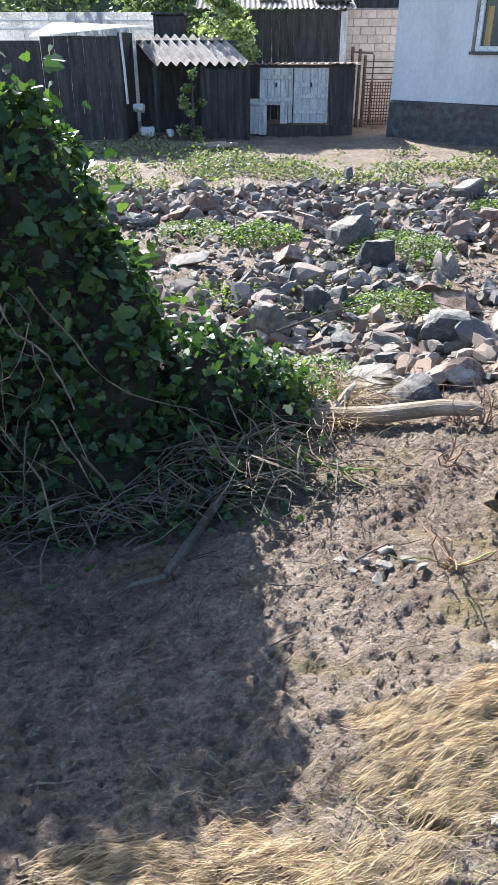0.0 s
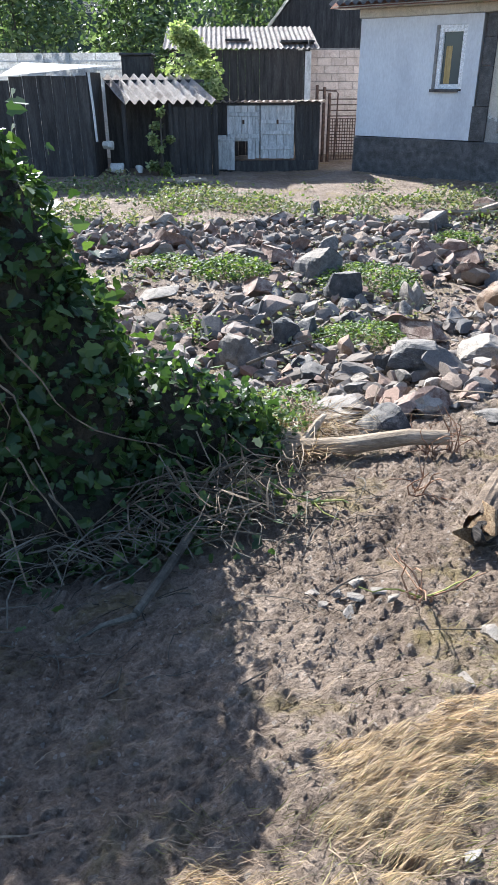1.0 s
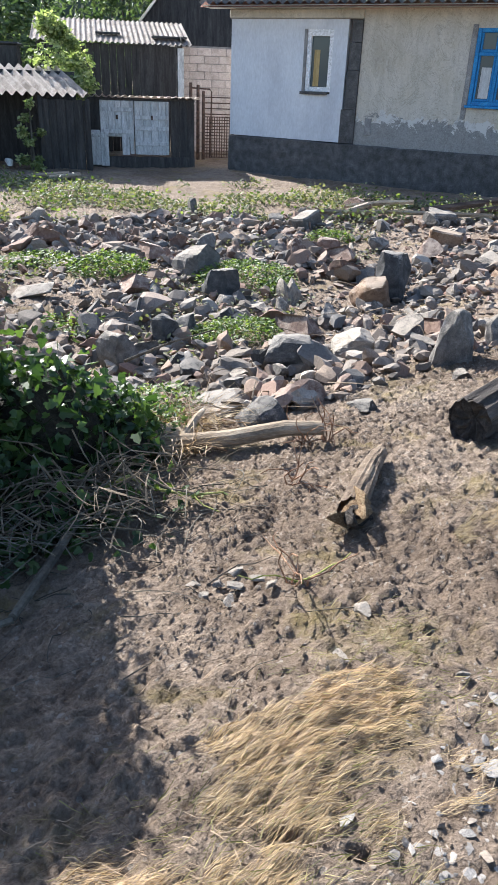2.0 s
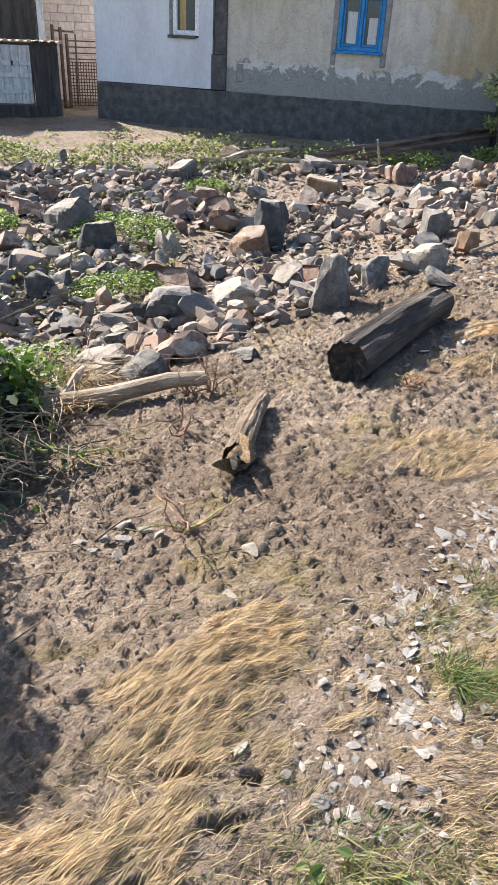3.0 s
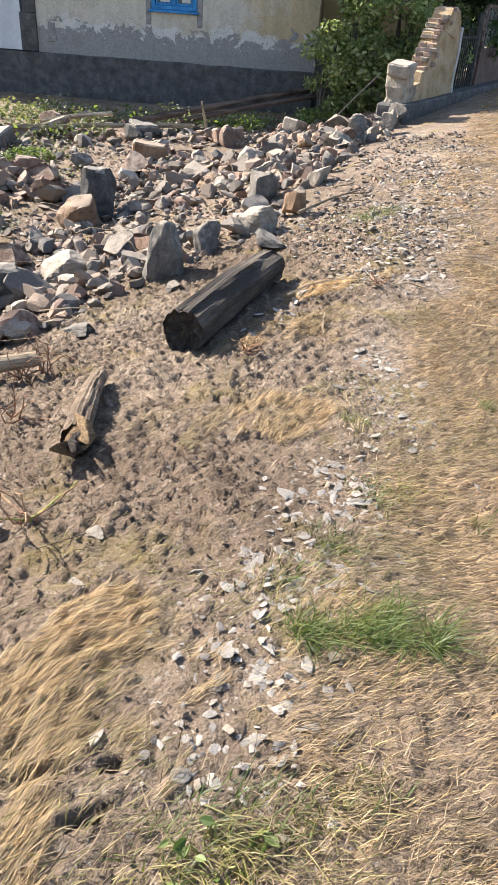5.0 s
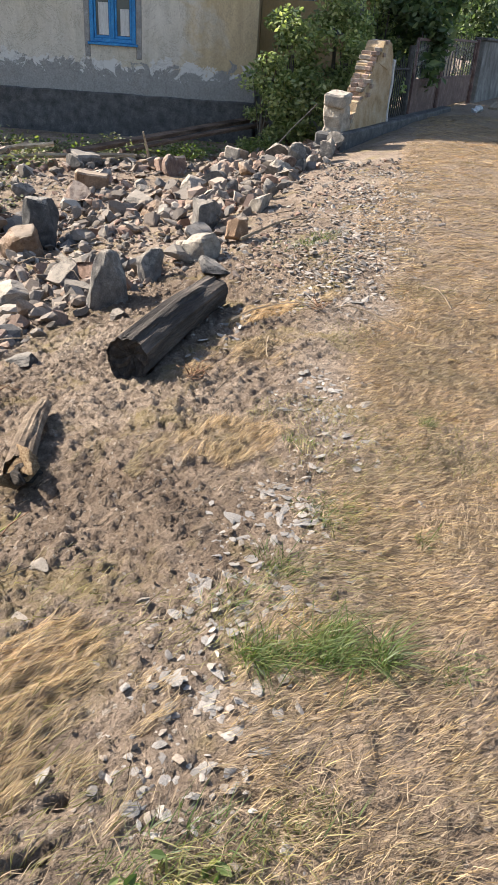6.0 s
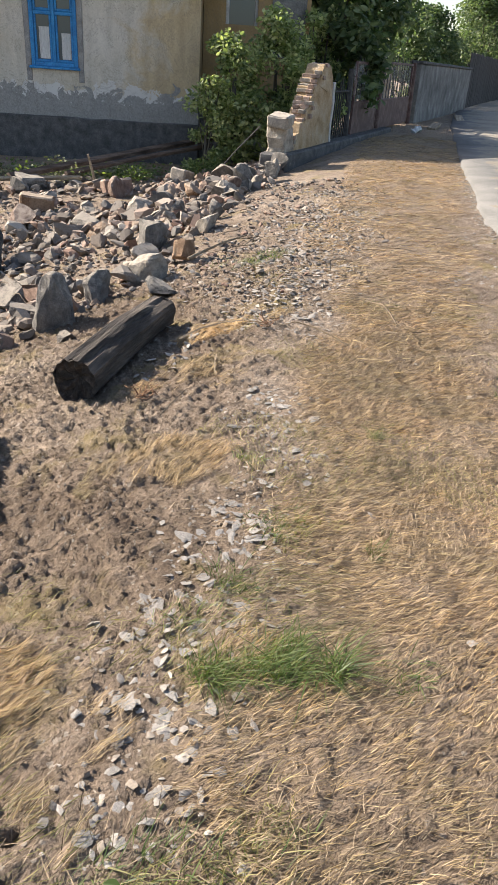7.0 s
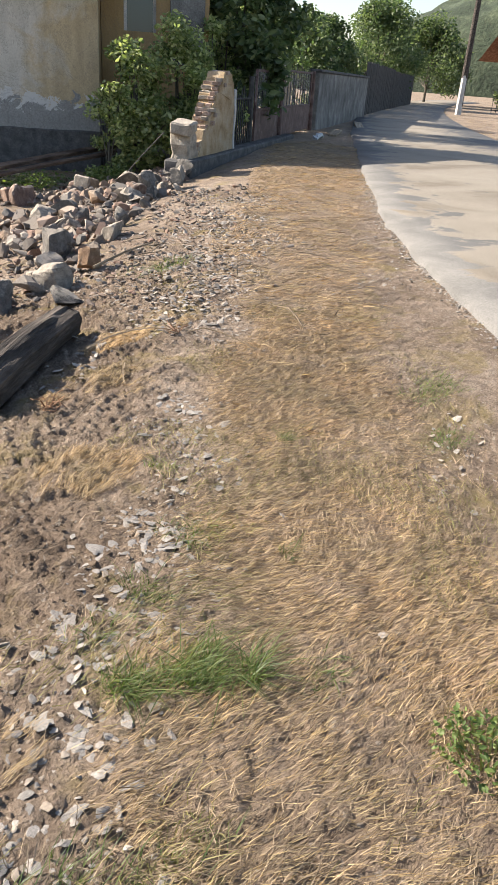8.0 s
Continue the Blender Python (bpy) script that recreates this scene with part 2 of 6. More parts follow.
def ground_mat():
    m, n, l, b = mat("muddy_ground", 0.92)
    b.inputs["Specular IOR Level"].default_value = 0.2
    g = n.new("ShaderNodeNewGeometry")
    pos = g.outputs["Position"]
    big, mid_, fine = noise_tex(n, l, pos, 0.8, 6, 0.62, 0.4), noise_tex(n, l, pos, 9.0, 7, 0.7, 0.3), noise_tex(n, l, pos, 70.0, 5, 0.72)
    col = ramp(n, l, big, [(0.32, (0.195, 0.146, 0.106)), (0.5, (0.285, 0.222, 0.167)), (0.68, (0.36, 0.292, 0.228))])
    col = mix(n, l, 1.0, col, ramp(n, l, mid_, [(0.3, (0.55, 0.52, 0.5)), (0.7, (1.3, 1.3, 1.3))]), "MULTIPLY")
    col = mix(n, l, 1.0, col, ramp(n, l, fine, [(0.28, (0.5, 0.48, 0.46)), (0.7, (1.35, 1.35, 1.35))]), "MULTIPLY")
    # grit: pale specks
    vo = n.new("ShaderNodeTexVoronoi")
    vo.inputs["Scale"].default_value = 85
    l.new(pos, vo.inputs["Vector"])
    speck = ramp(n, l, vo.outputs["Color"], [(0.86, (0, 0, 0)), (0.9, (1, 1, 1))])
    col = mix(n, l, maths(n, l, "MULTIPLY", speck, 0.45), col, (0.46, 0.42, 0.36))
    # olive moss in patches
    moss = noise_tex(n, l, pos, 1.9, 6, 0.72, 0.5)
    mf = ramp(n, l, moss, [(0.53, (0, 0, 0)), (0.66, (0.6, 0.6, 0.6))])
    col = mix(n, l, mf, col, (0.25, 0.195, 0.07))
    # trodden straw litter, strands lying across the verge
    at = n.new("ShaderNodeAttribute")
    at.attribute_name = "litter"
    mp = n.new("ShaderNodeMapping")
    mp.inputs["Rotation"].default_value = (0, 0, radians(17))
    mp2 = n.new("ShaderNodeMapping")
    mp2.inputs["Scale"].default_value = (11, 170, 20)
    l.new(pos, mp.inputs[0])
    l.new(mp.outputs[0], mp2.inputs[0])
    strand = noise_tex(n, l, mp2.outputs[0], 1.0, 4, 0.65, 0.8)
    straw = ramp(n, l, strand, [(0.3, (0.165, 0.115, 0.078)), (0.5, (0.36, 0.265, 0.18)), (0.7, (0.54, 0.42, 0.295))])
    cover = maths(n, l, "MULTIPLY", at.outputs["Fac"], ramp(n, l, noise_tex(n, l, pos, 5.0, 6, 0.7), [(0.32, (0.1, 0.1, 0.1)), (0.55, (1, 1, 1))]))
    col = mix(n, l, cover, col, straw)
    l.new(col, b.inputs["Base Color"])
    h = maths(n, l, "ADD", mid_, maths(n, l, "MULTIPLY", fine, 0.7))
    h = maths(n, l, "ADD", h, maths(n, l, "MULTIPLY", maths(n, l, "MULTIPLY", strand, cover), 0.9))
    bump(n, l, b, h, 1.0, 0.05)
    return m


M_GROUND = ground_mat()


def road_mat():
    """Grey asphalt under a crust of dried pale mud that breaks off in a ragged line along the road's edge."""
    m, n, l, b = mat("dusty_asphalt", 0.9)
    b.inputs["Specular IOR Level"].default_value = 0.25
    pos = n.new("ShaderNodeNewGeometry").outputs["Position"]
    at = n.new("ShaderNodeAttribute")
    at.attribute_name = "inset"
    big, ragged, fine = noise_tex(n, l, pos, 0.45, 5, 0.6, 0.6), noise_tex(n, l, pos, 1.3, 7, 0.62, 0.5), noise_tex(n, l, pos, 60.0, 4, 0.7)
    crust = ramp(n, l, big, [(0.34, (0.165, 0.138, 0.105)), (0.44, (0.23, 0.2, 0.157)), (0.62, (0.275, 0.243, 0.196))])
    stone = ramp(n, l, ragged, [(0.35, (0.12, 0.116, 0.109)), (0.65, (0.185, 0.178, 0.166))])
    cover = maths(n, l, "ADD", at.outputs["Fac"], maths(n, l, "MULTIPLY", maths(n, l, "SUBTRACT", ragged, 0.5), 1.9))
    col = mix(n, l, ramp(n, l, cover, [(0.4, (0, 0, 0)), (0.47, (0.92, 0.92, 0.92))]), stone, crust)
    col = mix(n, l, 1.0, col, ramp(n, l, fine, [(0.3, (0.72, 0.71, 0.7)), (0.7, (1.16, 1.16, 1.16))]), "MULTIPLY")
    l.new(col, b.inputs["Base Color"])
    bump(n, l, b, fine, 0.4, 0.01)
    return m


M_ROAD = road_mat()


def facade_mat(name, paint, under, ochre, low, bare, z_low=0.76, ochre_at=0.4):
    """Old plaster: streaked paint with ochre stains, flaked along a ragged line to lime and, below, to grey render."""
    m, n, l, b = mat(name, 0.9)
    b.inputs["Specular IOR Level"].default_value = 0.2
    pos = n.new("ShaderNodeNewGeometry").outputs["Position"]
    sep = n.new("ShaderNodeSeparateXYZ")
    l.new(pos, sep.inputs[0])
    streakmap = n.new("ShaderNodeMapping")
    streakmap.inputs["Scale"].default_value = (2.2, 2.2, 0.45)
    l.new(pos, streakmap.inputs[0])
    streak, stain, fine = noise_tex(n, l, streakmap.outputs[0], 1.8, 6, 0.65, 0.3), noise_tex(n, l, pos, 0.7, 5, 0.6, 0.5), noise_tex(n, l, pos, 30, 6, 0.65)
    col = mix(n, l, ramp(n, l, stain, [(0.38, (0, 0, 0)), (0.66, (1, 1, 1))]), paint, under)
    u = maths(n, l, "ADD", maths(n, l, "MULTIPLY", sep.outputs[0], 0.766), maths(n, l, "ADD", maths(n, l, "MULTIPLY", sep.outputs[1], -0.643), 3.48 - ochre_at))
    damp = maths(n, l, "ADD", maths(n, l, "MULTIPLY", u, 0.5), maths(n, l, "MULTIPLY", maths(n, l, "SUBTRACT", noise_tex(n, l, pos, 1.1, 6, 0.65, 0.6), 0.5), 2.4))
    damp = maths(n, l, "SUBTRACT", damp, maths(n, l, "MULTIPLY", sep.outputs[2], 0.25))
    col = mix(n, l, ramp(n, l, damp, [(0.1, (0, 0, 0)), (0.55, (0.75, 0.75, 0.75))]), col, ochre)
    col = mix(n, l, 1.0, col, ramp(n, l, streak, [(0.3, (0.82, 0.81, 0.8)), (0.7, (1.1, 1.1, 1.1))]), "MULTIPLY")
    col = mix(n, l, 1.0, col, ramp(n, l, fine, [(0.3, (0.85, 0.85, 0.85)), (0.7, (1.1, 1.1, 1.1))]), "MULTIPLY")
    rag, rag2 = noise_tex(n, l, pos, 2.2, 9, 0.7, 0.5), noise_tex(n, l, pos, 3.1, 9, 0.72, 0.6)
    edge = maths(n, l, "ADD", sep.outputs[2], maths(n, l, "MULTIPLY", maths(n, l, "SUBTRACT", rag, 0.5), 1.3))
    edge2 = maths(n, l, "ADD", sep.outputs[2], maths(n, l, "MULTIPLY", maths(n, l, "SUBTRACT", rag2, 0.5), 1.5))
    lime = maths(n, l, "LESS_THAN", edge, z_low + 0.06)
    grey = maths(n, l, "LESS_THAN", edge2, z_low - 0.04)
    col = mix(n, l, lime, col, mix(n, l, stain, (0.5, 0.49, 0.46), (0.62, 0.6, 0.56)))
    dado = mix(n, l, noise_tex(n, l, pos, 3.0, 6, 0.65), low, bare)
    dado = mix(n, l, 1.0, dado, ramp(n, l, fine, [(0.3, (0.7, 0.7, 0.7)), (0.7, (1.18, 1.18, 1.18))]), "MULTIPLY")
    col = mix(n, l, grey, col, dado)
    crack = ramp(n, l, noise_tex(n, l, pos, 1.3, 8, 0.75, 1.5), [(0.488, (0, 0, 0)), (0.5, (0.55, 0.55, 0.55)), (0.512, (0, 0, 0))])
    col = mix(n, l, crack, col, (0.16, 0.14, 0.12))
    l.new(col, b.inputs["Base Color"])
    h = maths(n, l, "SUBTRACT", maths(n, l, "MULTIPLY", fine, 0.5), maths(n, l, "ADD", lime, grey))
    bump(n, l, b, h, 0.55, 0.012)
    return m


M_PLASTER = facade_mat("yellowed_flaking_plaster", (0.56, 0.52, 0.45), (0.5, 0.45, 0.36), (0.46, 0.34, 0.18), (0.22, 0.215, 0.205), (0.34, 0.325, 0.3))
M_PLASTER_OLD = facade_mat("ochre_side_plaster", (0.36, 0.26, 0.14), (0.42, 0.32, 0.19), (0.34, 0.22, 0.1), (0.2, 0.19, 0.18), (0.28, 0.26, 0.24), 0.5, -3)
M_PLASTERWHITE = rough_mat("white_lime_plaster", (0.5, 0.51, 0.535), (0.6, 0.61, 0.63), (0.68, 0.69, 0.7), 1.2, 25, relief=0.06, depth=0.006, vary=0, stretch=(1, 1, 0.4), grain=0.3)
M_PLINTH = rough_mat("damp_dark_plinth", (0.055, 0.054, 0.053), (0.095, 0.092, 0.09), (0.155, 0.148, 0.142), 5.5, 45, relief=0.6, vary=0)
M_ROOF = rough_mat("grey_brown_roof_sheets", (0.13, 0.115, 0.105), (0.22, 0.2, 0.185), (0.33, 0.305, 0.285), 3, 40, relief=0.4, vary=0)
M_WALLOLD = rough_mat("stained_grey_render", (0.085, 0.082, 0.077), (0.17, 0.164, 0.153), (0.3, 0.29, 0.272), 1.6, 40, relief=0.4, vary=0)
M_RUIN = rough_mat("ochre_stained_render", (0.24, 0.16, 0.08), (0.37, 0.27, 0.16), (0.47, 0.4, 0.3), 3.0, 45, relief=0.5, vary=0)

# ---- building helpers ----
rng = np.random.default_rng(7)


def part(name, bm, material, parent=None, label="", smooth=False):
    """Links a bmesh as one mesh object, under a thing if one is given."""
    me = bpy.data.meshes.new(name)
    bm.to_mesh(me)
    bm.free()
    me.materials.append(material)
    if smooth:
        me.shade_smooth()
    ob = new(name, me)
    ob.parent = parent
    return tagged(ob, label) if label else ob


def thing(name, m, label, category, group="", kind=""):
    ob = new(name)
    ob.matrix_world = m
    return tagged(ob, label, category, group, kind)


def fast_mesh(name, verts, faces, material, smooth=False):
    """A mesh from arrays; all faces with the same number of corners."""
    me = bpy.data.meshes.new(name)
    k = faces.shape[1]
    me.vertices.add(len(verts))
    me.vertices.foreach_set("co", np.asarray(verts, np.float32).ravel())
    me.loops.add(faces.size)
    me.loops.foreach_set("vertex_index", np.asarray(faces, np.int32).ravel())
    me.polygons.add(len(faces))
    me.polygons.foreach_set("loop_start", np.arange(0, faces.size, k, dtype=np.int32))
    me.update(calc_edges=True)
    me.materials.append(material)
    if smooth:
        me.shade_smooth()
    else:
        me.shade_flat()
    return me


def box(bm, x0, x1, y0, y1, z0, z1, m=None):
    vs = [bm.verts.new((x, y, z)) for z in (z0, z1) for x, y in ((x0, y0), (x1, y0), (x1, y1), (x0, y1))]
    if m is not None:
        for v in vs:
            v.co = m @ v.co
    for f in ((3, 2, 1, 0), (4, 5, 6, 7), (0, 1, 5, 4), (1, 2, 6, 5), (2, 3, 7, 6), (3, 0, 4, 7)):
        bm.faces.new([vs[i] for i in f])
    return bm


def soft_box(x0, x1, y0, y1, z0, z1, r=0.008, m=None):
    bm = box(bmesh.new(), x0, x1, y0, y1, z0, z1, m)
    bmesh.ops.bevel(bm, geom=bm.edges[:], offset=r, segments=1, affect="EDGES")
    return bm


def worn_box(x0, x1, y0, y1, z0, z1, cuts=3, amount=0.01, r=0.01, seed=0.0):
    """A box with its faces cut up and its edges worn uneven."""
    bm = box(bmesh.new(), x0, x1, y0, y1, z0, z1)
    bmesh.ops.bevel(bm, geom=bm.edges[:], offset=r, segments=1, affect="EDGES")
    bmesh.ops.subdivide_edges(bm, edges=[e for e in bm.edges if e.calc_length() > 3 * r], cuts=cuts, use_grid_fill=True)
    for v in bm.verts:
        v.co += noise.noise_vector(v.co * 5 + Vector((seed, seed * 2, 1))) * amount
    return bm


def tube(points, radii, sides=7):
    """A tapered round bar along points."""
    bm = bmesh.new()
    rings = []
    pts = [Vector(p) for p in points]
    for i, p in enumerate(pts):
        d = (pts[min(i + 1, len(pts) - 1)] - pts[max(i - 1, 0)]).normalized()
        a = d.orthogonal().normalized()
        c = d.cross(a)
        rings.append([bm.verts.new(p + radii[i] * (math.cos(k) * a + math.sin(k) * c)) for k in np.linspace(0, 2 * math.pi, sides, endpoint=False)])
    for r0, r1 in zip(rings, rings[1:]):
        for i in range(sides):
            bm.faces.new((r0[i], r0[(i + 1) % sides], r1[(i + 1) % sides], r1[i]))
    bm.faces.new(rings[0][::-1])
    bm.faces.new(rings[-1])
    return bm


def value_noise(x, y, scale, seed=0):
    """Smooth random field on arrays, 0 to 1."""
    r = np.random.default_rng(seed)
    t = r.random((256, 256))
    u, v = np.asarray(x) * scale + 71.3, np.asarray(y) * scale + 37.7
    iu, iv = np.floor(u).astype(int), np.floor(v).astype(int)
    fu, fv = u - iu, v - iv
    fu, fv = fu * fu * (3 - 2 * fu), fv * fv * (3 - 2 * fv)
    g = lambda a, b: t[a % 256, b % 256]
    return (g(iu, iv) * (1 - fu) + g(iu + 1, iv) * fu) * (1 - fv) + (g(iu, iv + 1) * (1 - fu) + g(iu + 1, iv + 1) * fu) * fv


def step(a, b, x):
    u = np.clip((x - a) / (b - a), 0, 1)
    return u * u * (3 - 2 * u)


# The verge runs beside the road; "inland" is the distance from it into the yard.
def inland(x, y):
    return (np.asarray(x) - 1.2) * -0.6 + (np.asarray(y) - 1.0) * 0.8


def along(x, y):
    return (np.asarray(x) - 1.2) * 0.8 + (np.asarray(y) - 1.0) * 0.6


def land(x, y):
    """Height of the bare ground without its small relief."""
    s = inland(x, y)
    z = -0.6 * step(0.3, 4.5, s)
    z = z + 0.05 * (value_noise(x, y, 0.5, 1) - 0.5) * step(60, 20, np.abs(s))
    z = z + 0.06 * np.exp(-((s - 0.2) / 0.9) ** 2) * 0.5
    return z


def on_land(x, y):
    return float(land(np.array(x), np.array(y)))


def clods(x, y):
    """Churned mud: trodden hollows, clods and crumbs, smoother towards the road."""
    s = inland(x, y)
    rough = (0.5 + 0.5 * step(0.15, 0.7, s)) * step(-1.7, -1.2, s)
    u, w = 0.8 * x + 0.6 * y, 0.8 * y - 0.6 * x
    n1, n2, n3, n4, n5 = value_noise(x, y, 5, 2), value_noise(u, w, 11, 3), value_noise(x, y, 21, 4), value_noise(u, w, 35, 14), value_noise(x, y, 58, 15)
    lump = np.abs(n2 - 0.5) * 0.03 + np.abs(n3 - 0.5) * 0.042 + np.abs(n5 - 0.5) * 0.042
    gouge = 0.0
    for a, b, u, v, turn in ((0.45, 0.81, 0.07, 0.013, -0.15), (0.56, 0.89, 0.03, 0.014, -0.3), (0.42, 0.95, 0.05, 0.012, -0.5), (0.245, 0.745, 0.022, 0.012, -0.2)):
        p, q = (x - a) * np.cos(turn) + (y - b) * np.sin(turn), (y - b) * np.cos(turn) - (x - a) * np.sin(turn)
        gouge = gouge + 0.04 * step(1.3, 0.6, np.sqrt((p / u) ** 2 + (q / v) ** 2) + 0.8 * (n4 - 0.5))
    return rough * (0.04 * (n1 - 0.5) - 0.03 + lump + 0.045 * (np.abs(n4 - 0.5) - 0.2)) - gouge


def litter_verge(x, y):
    """How far dry grass covers the strip between the chips and the road."""
    s, a = inland(x, y), along(x, y)
    wide = np.interp(a, (0, 3, 6, 12), (0.0, 0.1, 0.6, 0.8))
    band = step(0.02, -0.22, s - wide + 0.3 * (value_noise(x, y, 1.5, 61) - 0.5)) * step(-0.28, 0.08, s - np.interp(a, (0.2, 1.2, 3, 8, 14), (-1.3, -0.95, -0.8, -0.85, -1.2)) + 0.3 * (value_noise(x, y, 1.2, 64) - 0.5))
    return band * (0.3 + 0.7 * step(0.28, 0.5, value_noise(x, y, 2.4, 62) * 0.6 + value_noise(x, y, 7, 63) * 0.4))


def litter_mat(x, y):
    """The combed mats of dry grass nearest the walker."""
    d = np.zeros_like(np.asarray(x, float))
    for a, b, c, e, full in ((0.5, 1.05, 0.42, 0.28, 1), (0.22, 0.84, 0.46, 0.2, 1), (0.72, 1.27, 0.2, 0.17, 1), (-0.3, 0.86, 0.2, 0.08, 1), (1.75, 2.05, 0.4, 0.2, 0.42), (2.5, 2.75, 0.45, 0.2, 0.42), (3.2, 3.3, 0.5, 0.16, 0.4)):
        d = np.maximum(d, full * (1.5 - 1.5 * np.sqrt(((x - a) / c) ** 2 + ((y - b) / e) ** 2)))
    return np.clip(0.75 * d + 1.5 * (value_noise(x, y, 5, 55) - 0.5) + 1.1 * (value_noise(x, y, 16, 56) - 0.55), 0, 1) * (d > 0)


# ---- the ground ----
def spaced(a, b, c, d, fine, coarse):
    """Even fine steps from b to c, and steps that grow out to a and d."""
    mid_ = np.arange(b, c, fine)
    lo, hi = [b], [c]
    w = fine
    while lo[-1] > a:
        w = min(w * (1.03 if w < 0.05 else 1.12), coarse)
        lo.append(lo[-1] - w)
    w = fine
    while hi[-1] < d:
        w = min(w * (1.03 if w < 0.05 else 1.12), coarse)
        hi.append(hi[-1] + w)
    return np.concatenate([np.array(lo[1:])[::-1], mid_, np.array(hi)])


gx, gy = spaced(-350, -1.3, 4.0, 350, 0.014, 12), spaced(-60, 0.4, 4.4, 420, 0.014, 12)
GX, GY = np.meshgrid(gx, gy, indexing="ij")
GZ = land(GX, GY) + clods(GX, GY) * step(40, 10, np.hypot(GX, GY))
idx = np.arange(GX.size).reshape(GX.shape)
quads = np.stack([idx[:-1, :-1], idx[1:, :-1], idx[1:, 1:], idx[:-1, 1:]], -1).reshape(-1, 4)
lit = np.maximum.reduce([litter_verge(GX, GY), 0.8 * litter_mat(GX, GY)])
ground = new("ground", fast_mesh("ground", np.stack([GX, GY, GZ], -1).reshape(-1, 3), quads, M_GROUND, True))
ground.data.attributes.new("litter", "FLOAT", "POINT").data.foreach_set("value", lit.ravel().astype(np.float32))
tagged(ground, "brown-grey churned mud left by a flood, sloping down into the yard", "ground", kind="structure")

# ---- the road: a dusty strip that bends away behind the fence ----
def road_edge(a):
    """How far the road's ragged edge lies from the crest of the verge."""
    return np.interp(a, (-6, 0, 2.5, 3.7, 4.65, 5.65, 7.7, 11.2, 14), (-2.7, -2.3, -2.0, -1.82, -1.65, -1.53, -1.38, -1.3, -1.36)) - 0.0016 * np.maximum(a - 14, 0) ** 2


def road_line(a):
    """Point on the road's near edge at a metres along the verge."""
    s = road_edge(a)
    return np.array([1.2 + 0.8 * a - 0.6 * s, 1.0 + 0.6 * a + 0.8 * s])


bm = bmesh.new()
rows = []
for a in np.concatenate([np.arange(-25, 30, 0.25), np.arange(30, 120, 2.0)]):
    p = road_line(a)
    d = road_line(a + 0.1) - p
    d = d / np.linalg.norm(d)
    side = np.array([d[1], -d[0]])
    ragged = 0.07 * (value_noise(a, 0.0, 0.7, 9) - 0.5) + 0.07 * (value_noise(a, 0.0, 5, 10) - 0.5)
    row = []
    for k, dz in ((ragged - 0.04, -0.05), (ragged, 0.035), (0.5, 0.05), (1.2, 0.06), (2.6, 0.075), (5.0, 0.05), (5.1, -0.05)):
        q = p + side * k
        row.append(bm.verts.new((q[0], q[1], on_land(q[0], q[1]) + dz + 0.02)))
    rows.append(row)
for r0, r1 in zip(rows, rows[1:]):
    for i in range(6):
        bm.faces.new((r0[i], r0[i + 1], r1[i + 1], r1[i]))
inset = np.tile([0.0, 0.0, 0.42, 0.75, 0.8, 0.1, 0.0], len(rows))
road = part("road", bm, M_ROAD, smooth=True)
road.data.attributes.new("inset", "FLOAT", "POINT").data.foreach_set("value", inset.astype(np.float32))
tagged(road, "narrow asphalt road covered with pale dried mud", "road", kind="structure")

# ---- the house ----
HD, HN = Vector((0.766, -0.643, 0)), Vector((-0.643, -0.766, 0))   # along its front, and out from it towards the road
HOUSE = Matrix(((HD.x, -HN.x, 0, 8.3), (HD.y, -HN.y, 0, 15.3), (0, 0, 1, 0), (0, 0, 0, 1)))   # x along the front, y inwards, z up
house = thing("house", HOUSE, "long single-storey village house with flaking yellowed and white plaster", "house")


def wall_with_hole(x0, x1, z0, z1, holes, thick=0.4, y=0.0):
    """A wall along x with rectangular openings (x0, x1, z0, z1) through it."""
    xs = sorted({x0, x1, *[h[0] for h in holes], *[h[1] for h in holes]})
    zs = sorted({z0, z1, *[h[2] for h in holes], *[h[3] for h in holes]})
    bm = bmesh.new()
    for a, b in zip(xs, xs[1:]):
        for c, d in zip(zs, zs[1:]):
            if not any(h[0] <= (a + b) / 2 <= h[1] and h[2] <= (c + d) / 2 <= h[3] for h in holes):
                box(bm, a, b, y, y + thick, c, d)
    bmesh.ops.remove_doubles(bm, verts=bm.verts[:], dist=1e-4)
    seen = {}
    for f in bm.faces:
        seen.setdefault(tuple(round(c, 3) for c in f.calc_center_median()), []).append(f)
    bmesh.ops.delete(bm, geom=[f for fs in seen.values() if len(fs) > 1 for f in fs], context="FACES")
    return bm


part("front_wall", wall_with_hole(-2.98, 3.0, 0.02, 2.95, [(-0.48, 0.48, 1.17, 2.6)]), M_PLASTER, house, "yellowed plaster peeling to grey near the foot")
part("white_wall", wall_with_hole(-6.3, -3.32, 0.24, 2.75, [(-4.38, -3.66, 1.25, 2.56)], 0.4, -0.03), M_PLASTERWHITE, house, "smooth bluish white lime plaster")
part("white_wall_top", soft_box(-6.35, -2.98, -0.06, 0.4, 2.76, 2.95, 0.02), M_PLASTER, house, "plain plaster band under the eaves")
part("plinth", worn_box(-6.32, 3.02, -0.07, 0.42, -0.9, 0.22, 24, 0.02, 0.02), M_PLINTH, house, "dark damp rubble plinth with a flood line")
bm = wall_with_hole(0.0, 9.0, -0.8, 2.95, [(2.2, 3.2, 1.2, 2.5)], 0.4)
for v in bm.verts:
    v.co = Vector((3.0 - v.co.y, 0.0 + v.co.x + 0.4, v.co.z))
